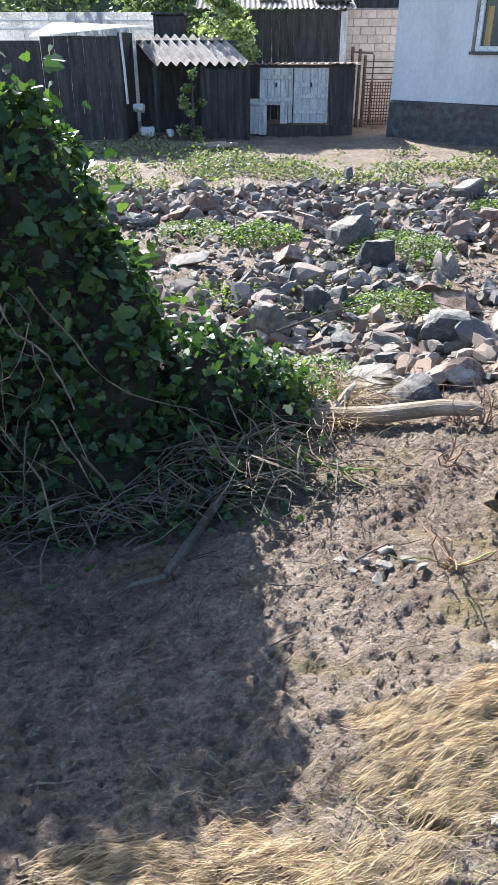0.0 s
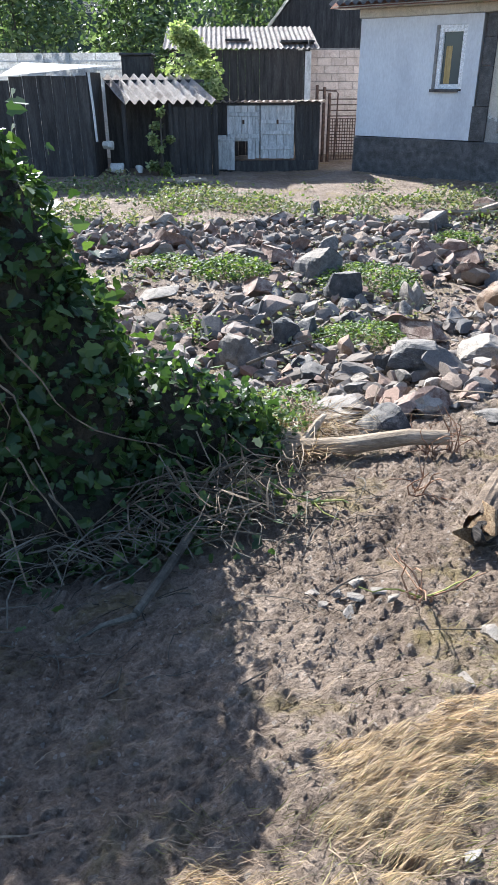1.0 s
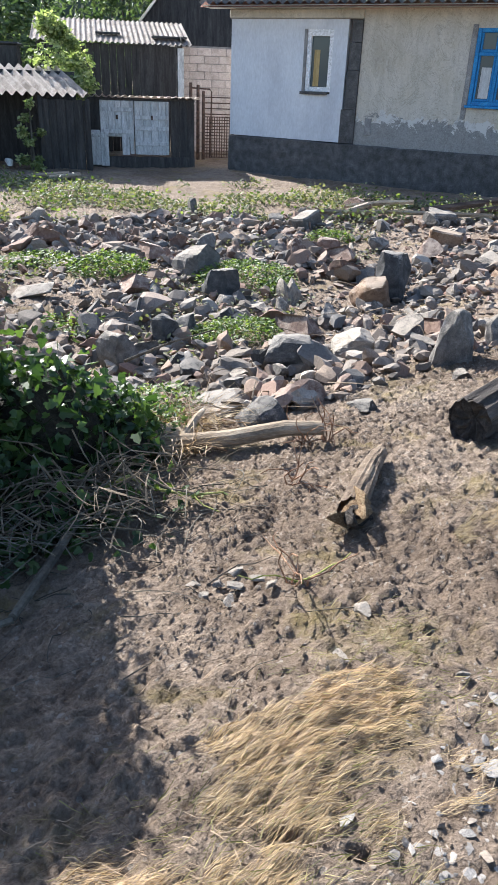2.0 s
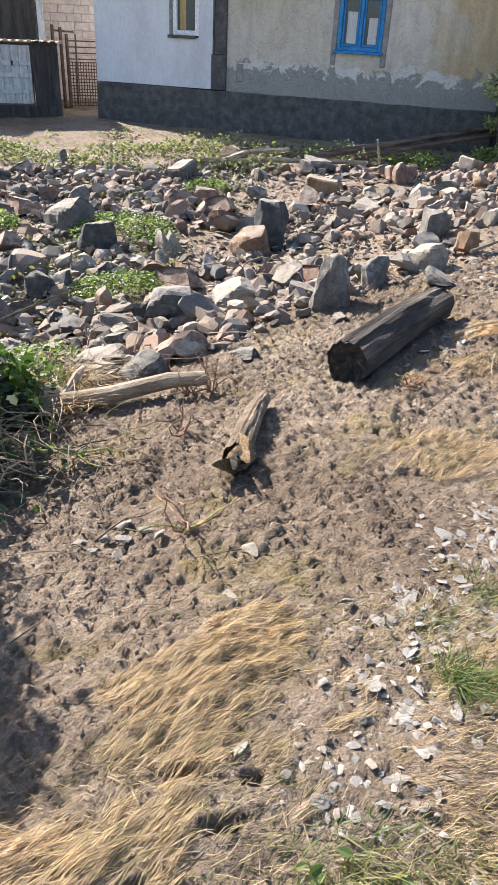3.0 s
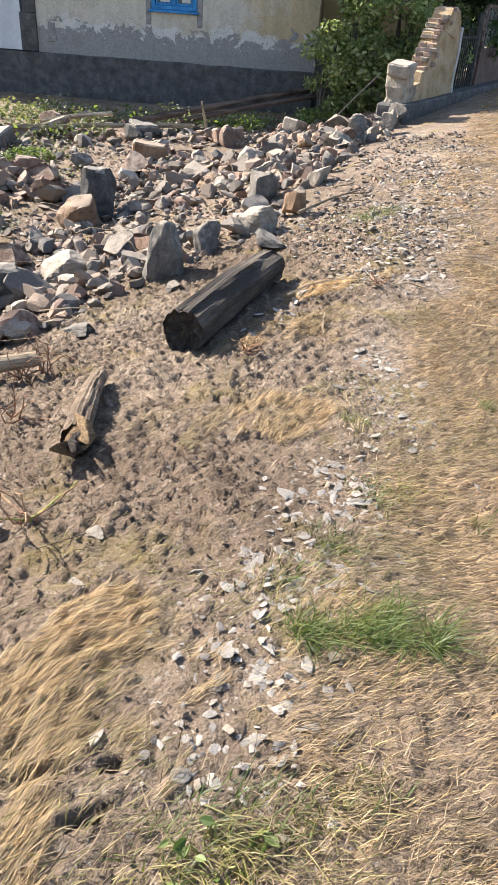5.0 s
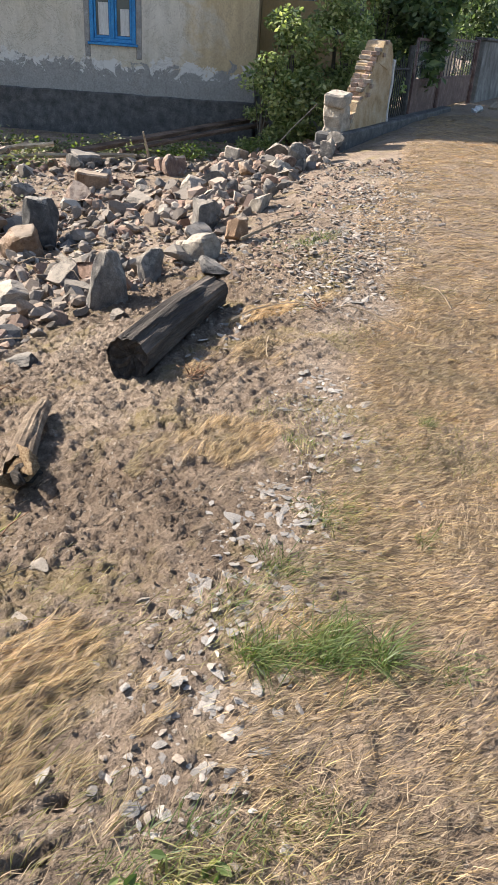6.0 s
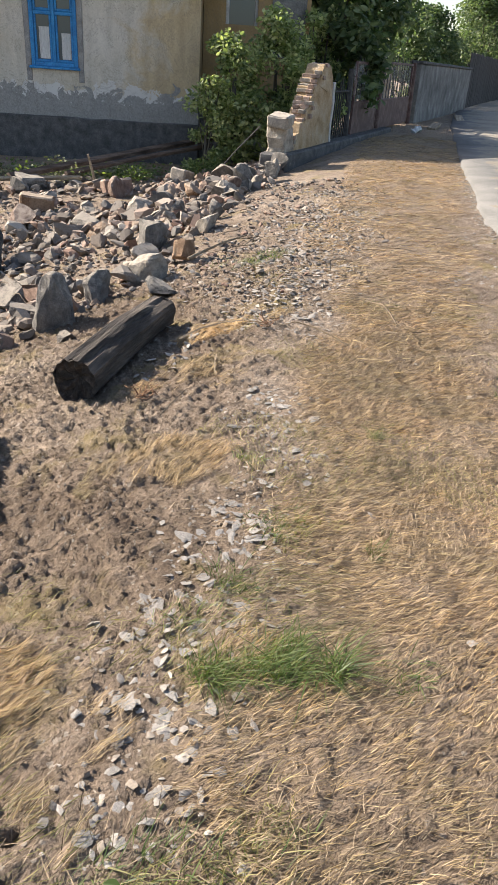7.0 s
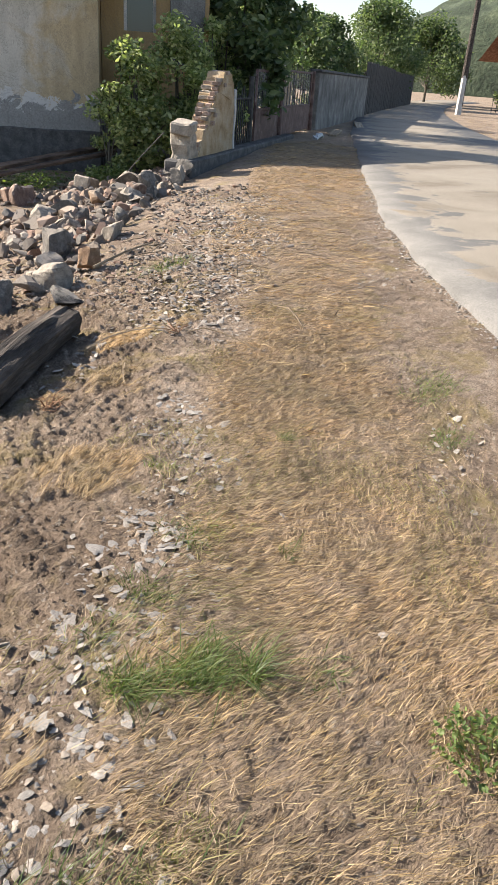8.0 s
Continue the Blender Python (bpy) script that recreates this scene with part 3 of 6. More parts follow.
part("side_wall", bm, M_PLASTER_OLD, house, "bare ochre plaster side wall")
part("rear_wall", box(bmesh.new(), -6.3, 2.6, 9.0, 9.4, -0.8, 2.95), M_PLASTER, house)
part("end_wall", box(bmesh.new(), -6.3, -5.9, 0.4, 9.0, -0.8, 2.95), M_PLASTERWHITE, house)
bm = bmesh.new()
for i, (z0, z1) in enumerate(((0.24, 0.95), (0.96, 1.75), (1.76, 2.3), (2.31, 2.74))):
    w0 = (-3.32, -3.24, -3.22, -3.2)[i]
    box(bm, w0 - 0.02, -2.985, -0.045 - 0.012 * (i % 2), 0.3, z0, z1)
part("pilaster", bm, M_PLINTH, house, "bare grey pilaster whose render has fallen off")
bm = bmesh.new()
v = [bm.verts.new(p) for p in ((-6.9, -0.5, 2.95), (3.6, -0.5, 2.95), (3.6, 4.5, 5.9), (-6.9, 4.5, 5.9), (3.6, 9.9, 2.95), (-6.9, 9.9, 2.95))]
bm.faces.new((v[0], v[1], v[2], v[3]))
bm.faces.new((v[3], v[2], v[4], v[5]))
bmesh.ops.solidify(bm, geom=bm.faces[:], thickness=0.12)
part("roof", bm, M_CLAY, house, "weathered brown tiled roof")
part("soffit", soft_box(-6.85, 3.5, -0.45, 0.0, 2.955, 3.0, 0.01), M_PLASTER, house, "plastered eaves soffit")

part("bare_patch", worn_box(-2.76, -2.56, -0.012, 0.03, 0.42, 0.82, 3, 0.02, 0.03, 4.0), M_MORTAR, house, "oval hole where plaster fell off")
# windows of the front: the white one and the blue one
win = thing("window_1", HOUSE @ pose(-4.02, 0, 1.25), "narrow white-framed plastic window in a recess", "window", kind="structure")
for nm, a, b, c, d in (("window_frame", -0.29, -0.19, 0.04, 1.31), ("window_frame", 0.26, 0.36, 0.04, 1.31), ("window_frame", -0.19, 0.26, 0.04, 0.14), ("window_frame", -0.19, 0.26, 1.17, 1.31)):
    part(nm, soft_box(a, b, -0.01, 0.1, c, d), M_WHITE, win)
part("pane", box(bmesh.new(), -0.19, 0.26, 0.055, 0.065, 0.14, 1.17), M_GLASS, win)
part("curtain", box(bmesh.new(), -0.12, 0.02, 0.05, 0.054, 0.15, 0.9), M_AMBER, win)
part("window_sill", soft_box(-0.38, 0.3, -0.1, 0.12, -0.02, 0.04), M_PLINTH, win)
part("reveal", soft_box(-0.36, -0.29, -0.036, 0.1, 0.04, 1.31), M_MORTAR, win, "unplastered grey reveal")
bl = thing("window_2", HOUSE @ pose(0, 0, 1.17), "bright blue painted wooden casement window, paint worn", "window", kind="structure")
for a, b, c, d in ((-0.48, -0.4, 0.0, 1.43), (0.4, 0.48, 0.0, 1.43), (-0.4, 0.4, 0.0, 0.08), (-0.4, 0.4, 1.35, 1.43)):
    part("window_frame", soft_box(a, b, -0.03, 0.1, c, d), M_BLUE, bl)
part("mullion", soft_box(-0.035, 0.035, -0.02, 0.08, 0.08, 1.35), M_BLUE, bl)
for s in (-1, 1):
    a, b = (-0.4, -0.035) if s < 0 else (0.035, 0.4)
    part("transom", soft_box(a, b, -0.01, 0.07, 0.93, 1.0), M_BLUE, bl)
    for c, d in ((0.08, 0.93), (1.0, 1.35)):
        part("sash", soft_box(a + 0.004, a + 0.05, 0.0, 0.06, c, d), M_BLUE, bl)
        part("sash", soft_box(b - 0.05, b - 0.004, 0.0, 0.06, c, d), M_BLUE, bl)
        part("sash", soft_box(a + 0.05, b - 0.05, 0.0, 0.06, c, c + 0.05), M_BLUE, bl)
        part("pane", box(bmesh.new(), a + 0.05, b - 0.05, 0.03, 0.036, c + 0.05, d), M_GLASS, bl)
    part("curtain", box(bmesh.new(), a + (0.1 if s < 0 else 0.12), b - 0.06, 0.02, 0.026, 0.14, 0.72 if s < 0 else 0.62), M_CURTAIN, bl)
part("window_sill", soft_box(-0.52, 0.52, -0.1, 0.1, -0.05, 0.0), M_BLUE, bl)
for a, b in ((-0.6, -0.485), (0.485, 0.6)):
    part("surround", worn_box(a, b, -0.022, 0.05, -0.28, 1.5, 6, 0.012, 0.01), M_MORTAR, bl, "chipped grey plaster surround")

# ---- garden boundary along the verge: broken wall, gate, rendered wall, timber fence ----
BOUND = pose(9.97, 10.01, 0, 0, 0, 27.1)     # x along the boundary, y into the garden
Y0 = -0.17


def jagged_wall(profile, thick, m, rough=0.02):
    """An upright slab with the outline of the profile (x, z), its broken side roughened."""
    bm = bmesh.new()
    f = [bm.verts.new((x, -thick / 2, z)) for x, z in profile]
    face = bm.faces.new(f)
    ret = bmesh.ops.extrude_face_region(bm, geom=[face])
    for v in [g for g in ret["geom"] if isinstance(g, bmesh.types.BMVert)]:
        v.co.y += thick
    bmesh.ops.triangulate(bm, faces=bm.faces[:])
    for _ in range(2):
        bmesh.ops.subdivide_edges(bm, edges=[e for e in bm.edges if e.calc_length() > 0.2], cuts=1)
    for v in bm.verts:
        v.co += noise.noise_vector(v.co * 4) * rough
    bmesh.ops.recalc_face_normals(bm, faces=bm.faces[:])
    return bm


ruin = thing("broken_wall", BOUND, "broken stump of a rendered brick garden wall, stepped where it collapsed", "wall")
profile = [(-0.3, -0.3), (2.42, -0.3), (2.4, 0.4), (2.36, 1.0), (2.26, 1.33), (2.08, 1.5), (1.86, 1.56), (1.62, 1.54), (1.5, 1.44), (1.46, 1.34), (1.3, 1.3), (1.26, 1.2), (1.1, 1.16), (1.07, 1.03), (0.92, 0.98), (0.9, 0.84), (0.74, 0.78), (0.7, 0.6), (0.4, 0.56), (0.36, 0.4), (-0.1, 0.36), (-0.12, 0.12), (-0.3, 0.1)]
part("render_face", jagged_wall(profile, 0.34, None), M_RUIN, ruin, "ochre stained old render")
part("white_edge", worn_box(2.36, 2.46, -0.19, 0.19, -0.1, 1.24, 6, 0.02), M_CONCRETE, ruin, "whitewashed end strip")
r = random.Random(3)
brick_mesh = []
for k in range(4):
    b = worn_box(-0.12, 0.12, -0.058, 0.058, -0.034, 0.034, 1, 0.008, 0.008, k * 3.1)
    me = bpy.data.meshes.new("brick")
    b.to_mesh(me)
    b.free()
    me.materials.append(M_BRICK if k < 3 else M_ROCK_PALE)
    brick_mesh.append(me)
steps = [(-0.28, 0.1), (0.0, 0.36), (0.55, 0.58), (0.75, 0.8), (0.93, 1.0), (1.1, 1.17), (1.28, 1.31), (1.48, 1.44)]
for (x0, z0), (x1, z1) in zip(steps, steps[1:] + [(1.66, 1.5)]):
    z = z0 + 0.03
    while z < z1 + 0.05:
        for dy in (-0.09, 0.06):
            ob = new("brick", r.choice(brick_mesh))
            ob.parent = ruin
            ob.matrix_basis = pose(x1 + 0.05 + r.uniform(-0.05, 0.06), dy + r.uniform(-0.015, 0.015), z - 0.02, r.uniform(-3, 3), r.uniform(-3, 3), r.choice((0, 90)) + r.uniform(-5, 5))
        z += 0.078
ledge = thing("fallen_block", BOUND @ pose(-0.25, 0.0, 0.62, 3, -4, 8), "pale mortared block jutting from the broken wall", "block")
part("block", worn_box(-0.3, 0.32, -0.2, 0.18, -0.1, 0.11, 3, 0.035, 0.03, 2.0), M_ROCK_PALE, ledge)
prop = thing("wall_stump", BOUND @ pose(-0.15, 0, 0), "crumbled brick stump under the broken wall", "wall")
part("stump", worn_box(-0.26, 0.2, -0.18, 0.18, -0.3, 0.53, 4, 0.06, 0.03, 5.0), M_ROCK_PALE, prop)

plinth = thing("low_plinth", BOUND, "low dark stone plinth under the garden fence", "plinth")
part("plinth_stone", worn_box(-0.6, 8.2, -0.3, 0.22, -0.35, 0.12, 16, 0.012, 0.03, 1.0), M_PLINTH, plinth)

gate = thing("metal_gate", BOUND, "double brown metal gate with wire mesh panels, slightly sagging", "gate")
for x, h, lean in ((4.35, 1.5, -0.05), (7.5, 1.78, -0.28), (12.1, 1.76, -0.18)):
    part("post", tube([(x, 0, -0.15), (x + lean, 0, h)], [0.07, 0.065], 8), M_GATE if x > 5 else M_IRON, gate)
part("post_cap", soft_box(7.05, 7.4, -0.09, 0.09, 1.78, 1.87, 0.02), M_CONCRETE, gate, "small white cap")
for a, b, h in ((4.75, 7.1, 1.66), (7.6, 11.6, 1.72)):
    leaf = part("gate_leaf", soft_box(a, b, -0.02, 0.02, 0.1, 0.78, 0.01), M_GATE, gate, "solid lower sheet")
    for x in (a, b):
        part("frame_bar", soft_box(x - 0.035, x + 0.035, -0.03, 0.03, 0.1, h), M_GATE, leaf)
    for z in (0.8, h - 0.03):
        part("frame_bar", soft_box(a, b, -0.03, 0.03, z - 0.03, z + 0.03), M_GATE, leaf)
    k = 0
    for x in np.arange(a + 0.25, b, 0.36):
        k += 1
        part("upright_bar", tube([(x, 0, 0.8), (x, 0, h + 0.08 + 0.05 * (k % 2))], [0.014, 0.01], 5), M_IRON, leaf)
    bm = bmesh.new()
    for x in np.arange(a, b, 0.09):
        for s in (-1, 1):
            v = [bm.verts.new(p) for p in ((x - 0.006, 0.015 * s, 0.82), (x + 0.006, 0.015 * s, 0.82), (x + 0.006 + 0.3 * s, 0.015 * s, h - 0.05), (x - 0.006 + 0.3 * s, 0.015 * s, h - 0.05))]
            bm.faces.new(v)
    part("wire_mesh", bm, M_CONCRETE, leaf, "pale diamond wire mesh")
screen = thing("board_screen", BOUND @ pose(9.6, 0.5, 0.75), "ochre boards leaning behind the gate", "boards")
for k in range(5):
    part("board", soft_box(-1.0 + k * 0.5, -0.56 + k * 0.5, -0.015, 0.015, -0.75, 0.92 + 0.03 * (k % 2)), M_RUIN, screen)
rail_posts = thing("iron_railing", BOUND, "rusty iron railing between wall stump and gate", "railing")
for x in np.arange(3.05, 4.3, 0.16):
    part("bar", tube([(x, 0, 0.1), (x, 0, 1.2 + 0.1 * math.sin(x * 9))], [0.018, 0.014], 5), M_IRON, rail_posts)
part("rail", tube([(2.95, 0, 1.05), (4.35, 0, 1.05)], [0.02, 0.02], 6), M_IRON, rail_posts)

gw = tagged(new("wall_garden"), "grey rendered garden wall stained dark at the foot", "wall", kind="structure")
gw.matrix_world = BOUND
part("wall_body", worn_box(12.35, 26.0, -0.14, 0.14, -0.4, 1.74, 10, 0.005, 0.02, 3.0), M_WALLOLD, gw)
part("coping", soft_box(12.3, 26.0, -0.2, 0.2, 1.745, 1.83, 0.02), M_PLINTH, gw)

fence = thing("timber_fence", BOUND, "tall dark weathered board fence beside the road", "fence")
for k in range(96):
    x = 26.1 + k * 0.36
    h = 2.46 + 0.05 * r.uniform(-1, 1) - (0.0 if k < 45 else 0.1)
    part("board", soft_box(x, x + 0.33, -0.02, 0.02, -0.2, h, 0.01, pose(0, 0.01 * r.uniform(-1, 1) + max(0, x - 40) * -0.012, 0)), M_BOARD, fence)
for z in (0.4, 1.9):
    part("rail", soft_box(26.0, 44.0, 0.03, 0.1, z, z + 0.09), M_BOARD, fence)

# pole with a concrete A-frame foot, and the brick house at the bend
pole = thing("utility_pole", pose(50.0, 25.3, 0.05, 0, 0, 25), "tall timber utility pole on a white concrete foot", "utility pole")
part("pole_shaft", tube([(0.3, 0, 0.5), (0.42, 0, 4.0), (0.6, 0, 9.5)], [0.22, 0.19, 0.15], 9), M_BARK, pole)
part("pole_shaft", tube([(-0.1, 0, 1.7), (0.2, 0, 6.0), (0.55, 0, 9.4)], [0.2, 0.18, 0.14], 9), M_BARK, pole)
for a, b in ((-0.45, -0.2), (0.15, 0.3)):
    part("concrete_leg", tube([(a, 0, -0.2), (b, 0, 2.2)], [0.2, 0.18], 6), M_CONCRETE, pole)
for z in (1.15, 2.15):
    part("concrete_tie", soft_box(-0.32, 0.32, -0.09, 0.09, z, z + 0.2), M_CONCRETE, pole)

far = thing("brick_house", pose(84, 33.0, 0, 0, 0, -40), "red brick house at the bend of the road", "house")
part("wall", wall_with_hole(-4, 8, -0.3, 4.6, [(-2, -1, 1.2, 2.8), (1.5, 2.5, 1.2, 2.8)], 0.4), M_CLAY, far, "red brick wall")
bm = bmesh.new()
v = [bm.verts.new(p) for p in ((-4.5, -0.5, 4.6), (8.5, -0.5, 4.6), (8.5, 4, 7.4), (-4.5, 4, 7.4), (8.5, 8.5, 4.6), (-4.5, 8.5, 4.6))]
bm.faces.new((v[0], v[1], v[2], v[3]))
bm.faces.new((v[3], v[2], v[4], v[5]))
part("roof", bm, M_CLAY, far)
for a in (-2, 1.5):
    part("window", box(bmesh.new(), a, a + 1, 0.15, 0.2, 1.2, 2.8), M_GLASS, far)
low = thing("picket_fence", pose(62, 28.5, 0, 0, 0, -35), "low grey iron fence at the bend", "fence")
for k in range(24):
    part("picket", tube([(k * 0.4, 0, 0), (k * 0.4, 0, 1.3)], [0.03, 0.02], 5), M_IRON, low)
for z in (0.25, 1.15):
    part("rail", tube([(-0.1, 0, z), (9.3, 0, z)], [0.03, 0.03], 5), M_IRON, low)

# ---- sheds at the back of the yard ----
def boards(parent, x0, x1, z0, z1, y, width, material, seed=0, name="board"):
    q = random.Random(seed)
    x = x0
    while x < x1 - 0.02:
        w = min(width * q.uniform(0.85, 1.15), x1 - x)
        part(name, soft_box(x + 0.004, x + w - 0.004, y - 0.012 + q.uniform(-0.006, 0.006), y + 0.02, z0 + q.uniform(-0.02, 0.02), z1 - q.uniform(0, 0.02), 0.005), material, parent)
        x += w


def wavy_sheet(x0, x1, front, back, pitch=0.177, depth=0.03, rows=6, thick=0.012):
    """Corrugated sheet from the front eave (y, z) to the back edge (y, z)."""
    bm = bmesh.new()
    xs = np.arange(x0, x1 + 1e-6, pitch / 8)
    grid = []
    for i in range(rows + 1):
        t = i / rows
        lap = 0.02 * ((i % 3) == 0)
        grid.append([bm.verts.new((x, front[0] + (back[0] - front[0]) * t, front[1] + (back[1] - front[1]) * t + depth * math.cos(2 * math.pi * x / pitch) + lap * 0.5)) for x in xs])
    for a, b in zip(grid, grid[1:]):
        for i in range(len(xs) - 1):
            bm.faces.new((a[i], a[i + 1], b[i + 1], b[i]))
    bmesh.ops.solidify(bm, geom=bm.faces[:], thickness=thick)
    return bm


YARD = -0.6
part("roof_sheet", wavy_sheet(-6.9, 3.6, (-0.54, 3.02), (4.5, 5.99), 0.21, 0.035, 8), M_ROOF, house, "grey-brown ribbed roof sheets")
hut = thing("hen_hut", pose(0, 19.6, 0), "low dark board hen hut with white plank double doors", "hut")
boards(hut, 0.0, 0.26, -0.65, 0.95, 0.0, 0.16, M_BOARD, 1)
boards(hut, 2.0, 2.6, -0.65, 1.02, 0.0, 0.18, M_BOARD, 2)
part("side_wall", box(bmesh.new(), 0.0, 0.04, 0.03, 2.4, -0.65, 0.88), M_BOARD, hut)
part("side_wall", box(bmesh.new(), 2.56, 2.6, 0.03, 2.4, -0.65, 0.88), M_BOARD, hut)
part("sill_beam", soft_box(0.0, 2.6, -0.03, 0.05, -0.66, -0.36, 0.01), M_BOARD, hut)
part("roof", wavy_sheet(-0.05, 2.75, (-0.22, 1.02), (2.5, 0.92), 0.177, 0.026), M_ASBESTOS, hut, "old corrugated cement roof")
part("lintel", soft_box(0.0, 2.6, -0.03, 0.04, 0.93, 0.98), M_BOARD, hut)
for a, b, z0 in ((0.26, 1.08, -0.3), (1.1, 1.95, -0.3)):
    door = part("door", soft_box(a, b, -0.004, 0.016, 0.1 if a < 1 else z0, 0.92), M_WHITEWOOD, hut, "door of white painted planks")
    q = random.Random(int(a * 100))
    x = a
    while x < b - 0.03:
        w = min(q.uniform(0.15, 0.21), b - x)
        part("plank", soft_box(x + 0.006, x + w - 0.006, -0.03, -0.006, (0.12 if (a < 1 and x < 0.72) else z0) + q.uniform(-0.02, 0.02), 0.91, 0.004), M_WHITEWOOD, door)
        x += w
    for z in (0.22, 0.72) if a < 1 else (-0.05, 0.3, 0.55):
        part("batten", soft_box(a + 0.01, b - 0.01, -0.055, -0.032, z - 0.045, z + 0.045, 0.005), M_WHITEWOOD, door)
    part("latch", soft_box((a + b) / 2 - 0.025, (a + b) / 2 + 0.025, -0.075, -0.056, 0.5, 0.6, 0.008), M_RUST, door, "rusty round latch")
ramp_ = thing("loose_white_board", pose(0.1, 19.45, -0.1, 8, 0, 0), "white board leaning beside the hut's dark opening", "board")
part("board", soft_box(-0.1, 0.14, -0.012, 0.012, -0.46, 0.36), M_WHITEWOOD, ramp_)
part("board", soft_box(0.145, 0.34, -0.012, 0.012, -0.48, 0.32), M_WHITEWOOD, ramp_)
part("batten", soft_box(-0.1, 0.34, -0.032, -0.013, 0.2, 0.27), M_WHITEWOOD, ramp_)

lean = thing("open_shed", pose(0, 18.8, 0), "open woodshed under a corrugated cement roof", "shed")
bm = wavy_sheet(-2.25, 0.02, (-0.05, 1.02), (1.9, 1.58), 0.225, 0.05, 6, 0.016)
for v in bm.verts:
    v.co.x -= (v.co.y + 0.05) * 0.38
part("roof", bm, M_ASBESTOS, lean, "thick corrugated cement sheets, mossy and chipped")
for x, h in ((-2.2, 1.0), (-0.02, 0.95), (-1.1, 1.0)):
    part("post", soft_box(x - 0.05, x + 0.05, 0.0, 0.1, -0.66, h), M_BOARD, lean)
boards(lean, -1.1, 0.0, -0.66, 0.93, 0.12, 0.2, M_BOARD, 4)
part("back_wall", box(bmesh.new(), -2.8, -0.3, 1.5, 1.55, -0.66, 1.5), M_BOARD, lean)

left = thing("board_shed", pose(0, 18.6, 0), "dark flat-roofed shed with a sunlit sheet roof", "shed")
boards(left, -4.75, -2.95, -0.66, 1.6, 0.0, 0.3, M_BOARD, 5)
part("side_wall", box(bmesh.new(), -2.98, -2.93, 0.03, 2.0, -0.66, 1.66), M_BOARD, left)
bm = bmesh.new()
vv = [bm.verts.new(p) for p in ((-4.95, -0.15, 1.58), (-2.8, -0.15, 1.76), (-2.6, 2.1, 1.82), (-4.9, 2.1, 1.9))]
bm.faces.new(vv)
bmesh.ops.solidify(bm, geom=bm.faces[:], thickness=0.03)
part("roof", bm, M_SHEET, left, "bright flat sheet roof")
part("drain_pipe", tube([(-2.9, -0.08, 1.66), (-2.86, -0.08, 0.9), (-2.84, -0.1, 0.2)], [0.03, 0.03, 0.03], 7), M_SHEET, left, "white drain pipe")
part("end_wall", box(bmesh.new(), -9.0, -4.78, 0.0, 0.1, -0.66, 1.5), M_BOARD, left)

yfence = thing("sheet_fence", pose(0, 23.0, 0), "pale corrugated sheet fence behind the sheds", "fence")
for k in range(9):
    x = -9.2 + k * 0.73
    part("panel", wavy_sheet(x, x + 0.72, (0.0, -0.6), (0.02, 2.17), 0.12, 0.0, 1), M_SHEET, yfence)
    bm = bmesh.new()
    for z in (0.3, 1.1, 1.75, 1.95):
        box(bm, x, x + 0.725, -0.03, -0.004, z, z + 0.03)
    part("ribs", bm, M_SHEET, yfence)
dark = thing("dark_hutch", pose(0, 22.5, 0), "dark tarred box roof behind the woodshed", "hut")
part("body", soft_box(-2.6, -1.8, 0, 1.2, -0.6, 2.08, 0.02), M_BOARD, dark)
part("roof", soft_box(-2.65, -1.75, -0.06, 1.25, 2.085, 2.15, 0.02), M_IRON, dark)

barn = thing("tin_roof_barn", pose(0, 23.5, 0), "black board barn with a pale corrugated roof", "barn")
boards(barn, -1.3, 2.75, -0.6, 2.25, 0.0, 0.22, M_BOARD, 6)
part("side_wall", box(bmesh.new(), 2.7, 2.75, 0.03, 3.0, -0.6, 2.5), M_BOARD, barn)
part("corner_post", soft_box(2.6, 2.78, -0.06, -0.01, 0.9, 2.2), M_WHITEWOOD, barn)
part("roof", wavy_sheet(-1.5, 3.0, (-0.2, 2.26), (2.6, 2.95), 0.15, 0.022), M_ASBESTOS, barn, "pale corrugated roof sheets")
part("loose_sheet", soft_box(0.3, 1.0, 0.5, 0.8, 2.5, 2.55), M_IRON, barn, "dark sheet lying on the roof")
part("loose_sheet", soft_box(1.9, 2.9, 0.2, 0.6, 2.44, 2.5), M_IRON, barn)

block = tagged(new("wall_block"), "wall of pinkish concrete blocks with dark joints", "wall", kind="structure")
block.matrix_world = pose(0, 24.0, 0)
part("core", box(bmesh.new(), 2.8, 5.2, 0.02, 0.2, -0.7, 2.3), M_MORTAR, block)
me = bpy.data.meshes.new("block")
b = soft_box(-0.215, 0.215, -0.01, 0.03, -0.1, 0.1, 0.006)
b.to_mesh(me)
b.free()
me.materials.append(M_BLOCK)
for i in range(14):
    for k in range(6):
        x = 2.8 + k * 0.44 + 0.22 * (i % 2)
        ob = new("block", me)
        ob.parent = block
        ob.matrix_basis = pose(x, r.uniform(-0.004, 0.004), -0.58 + i * 0.21)

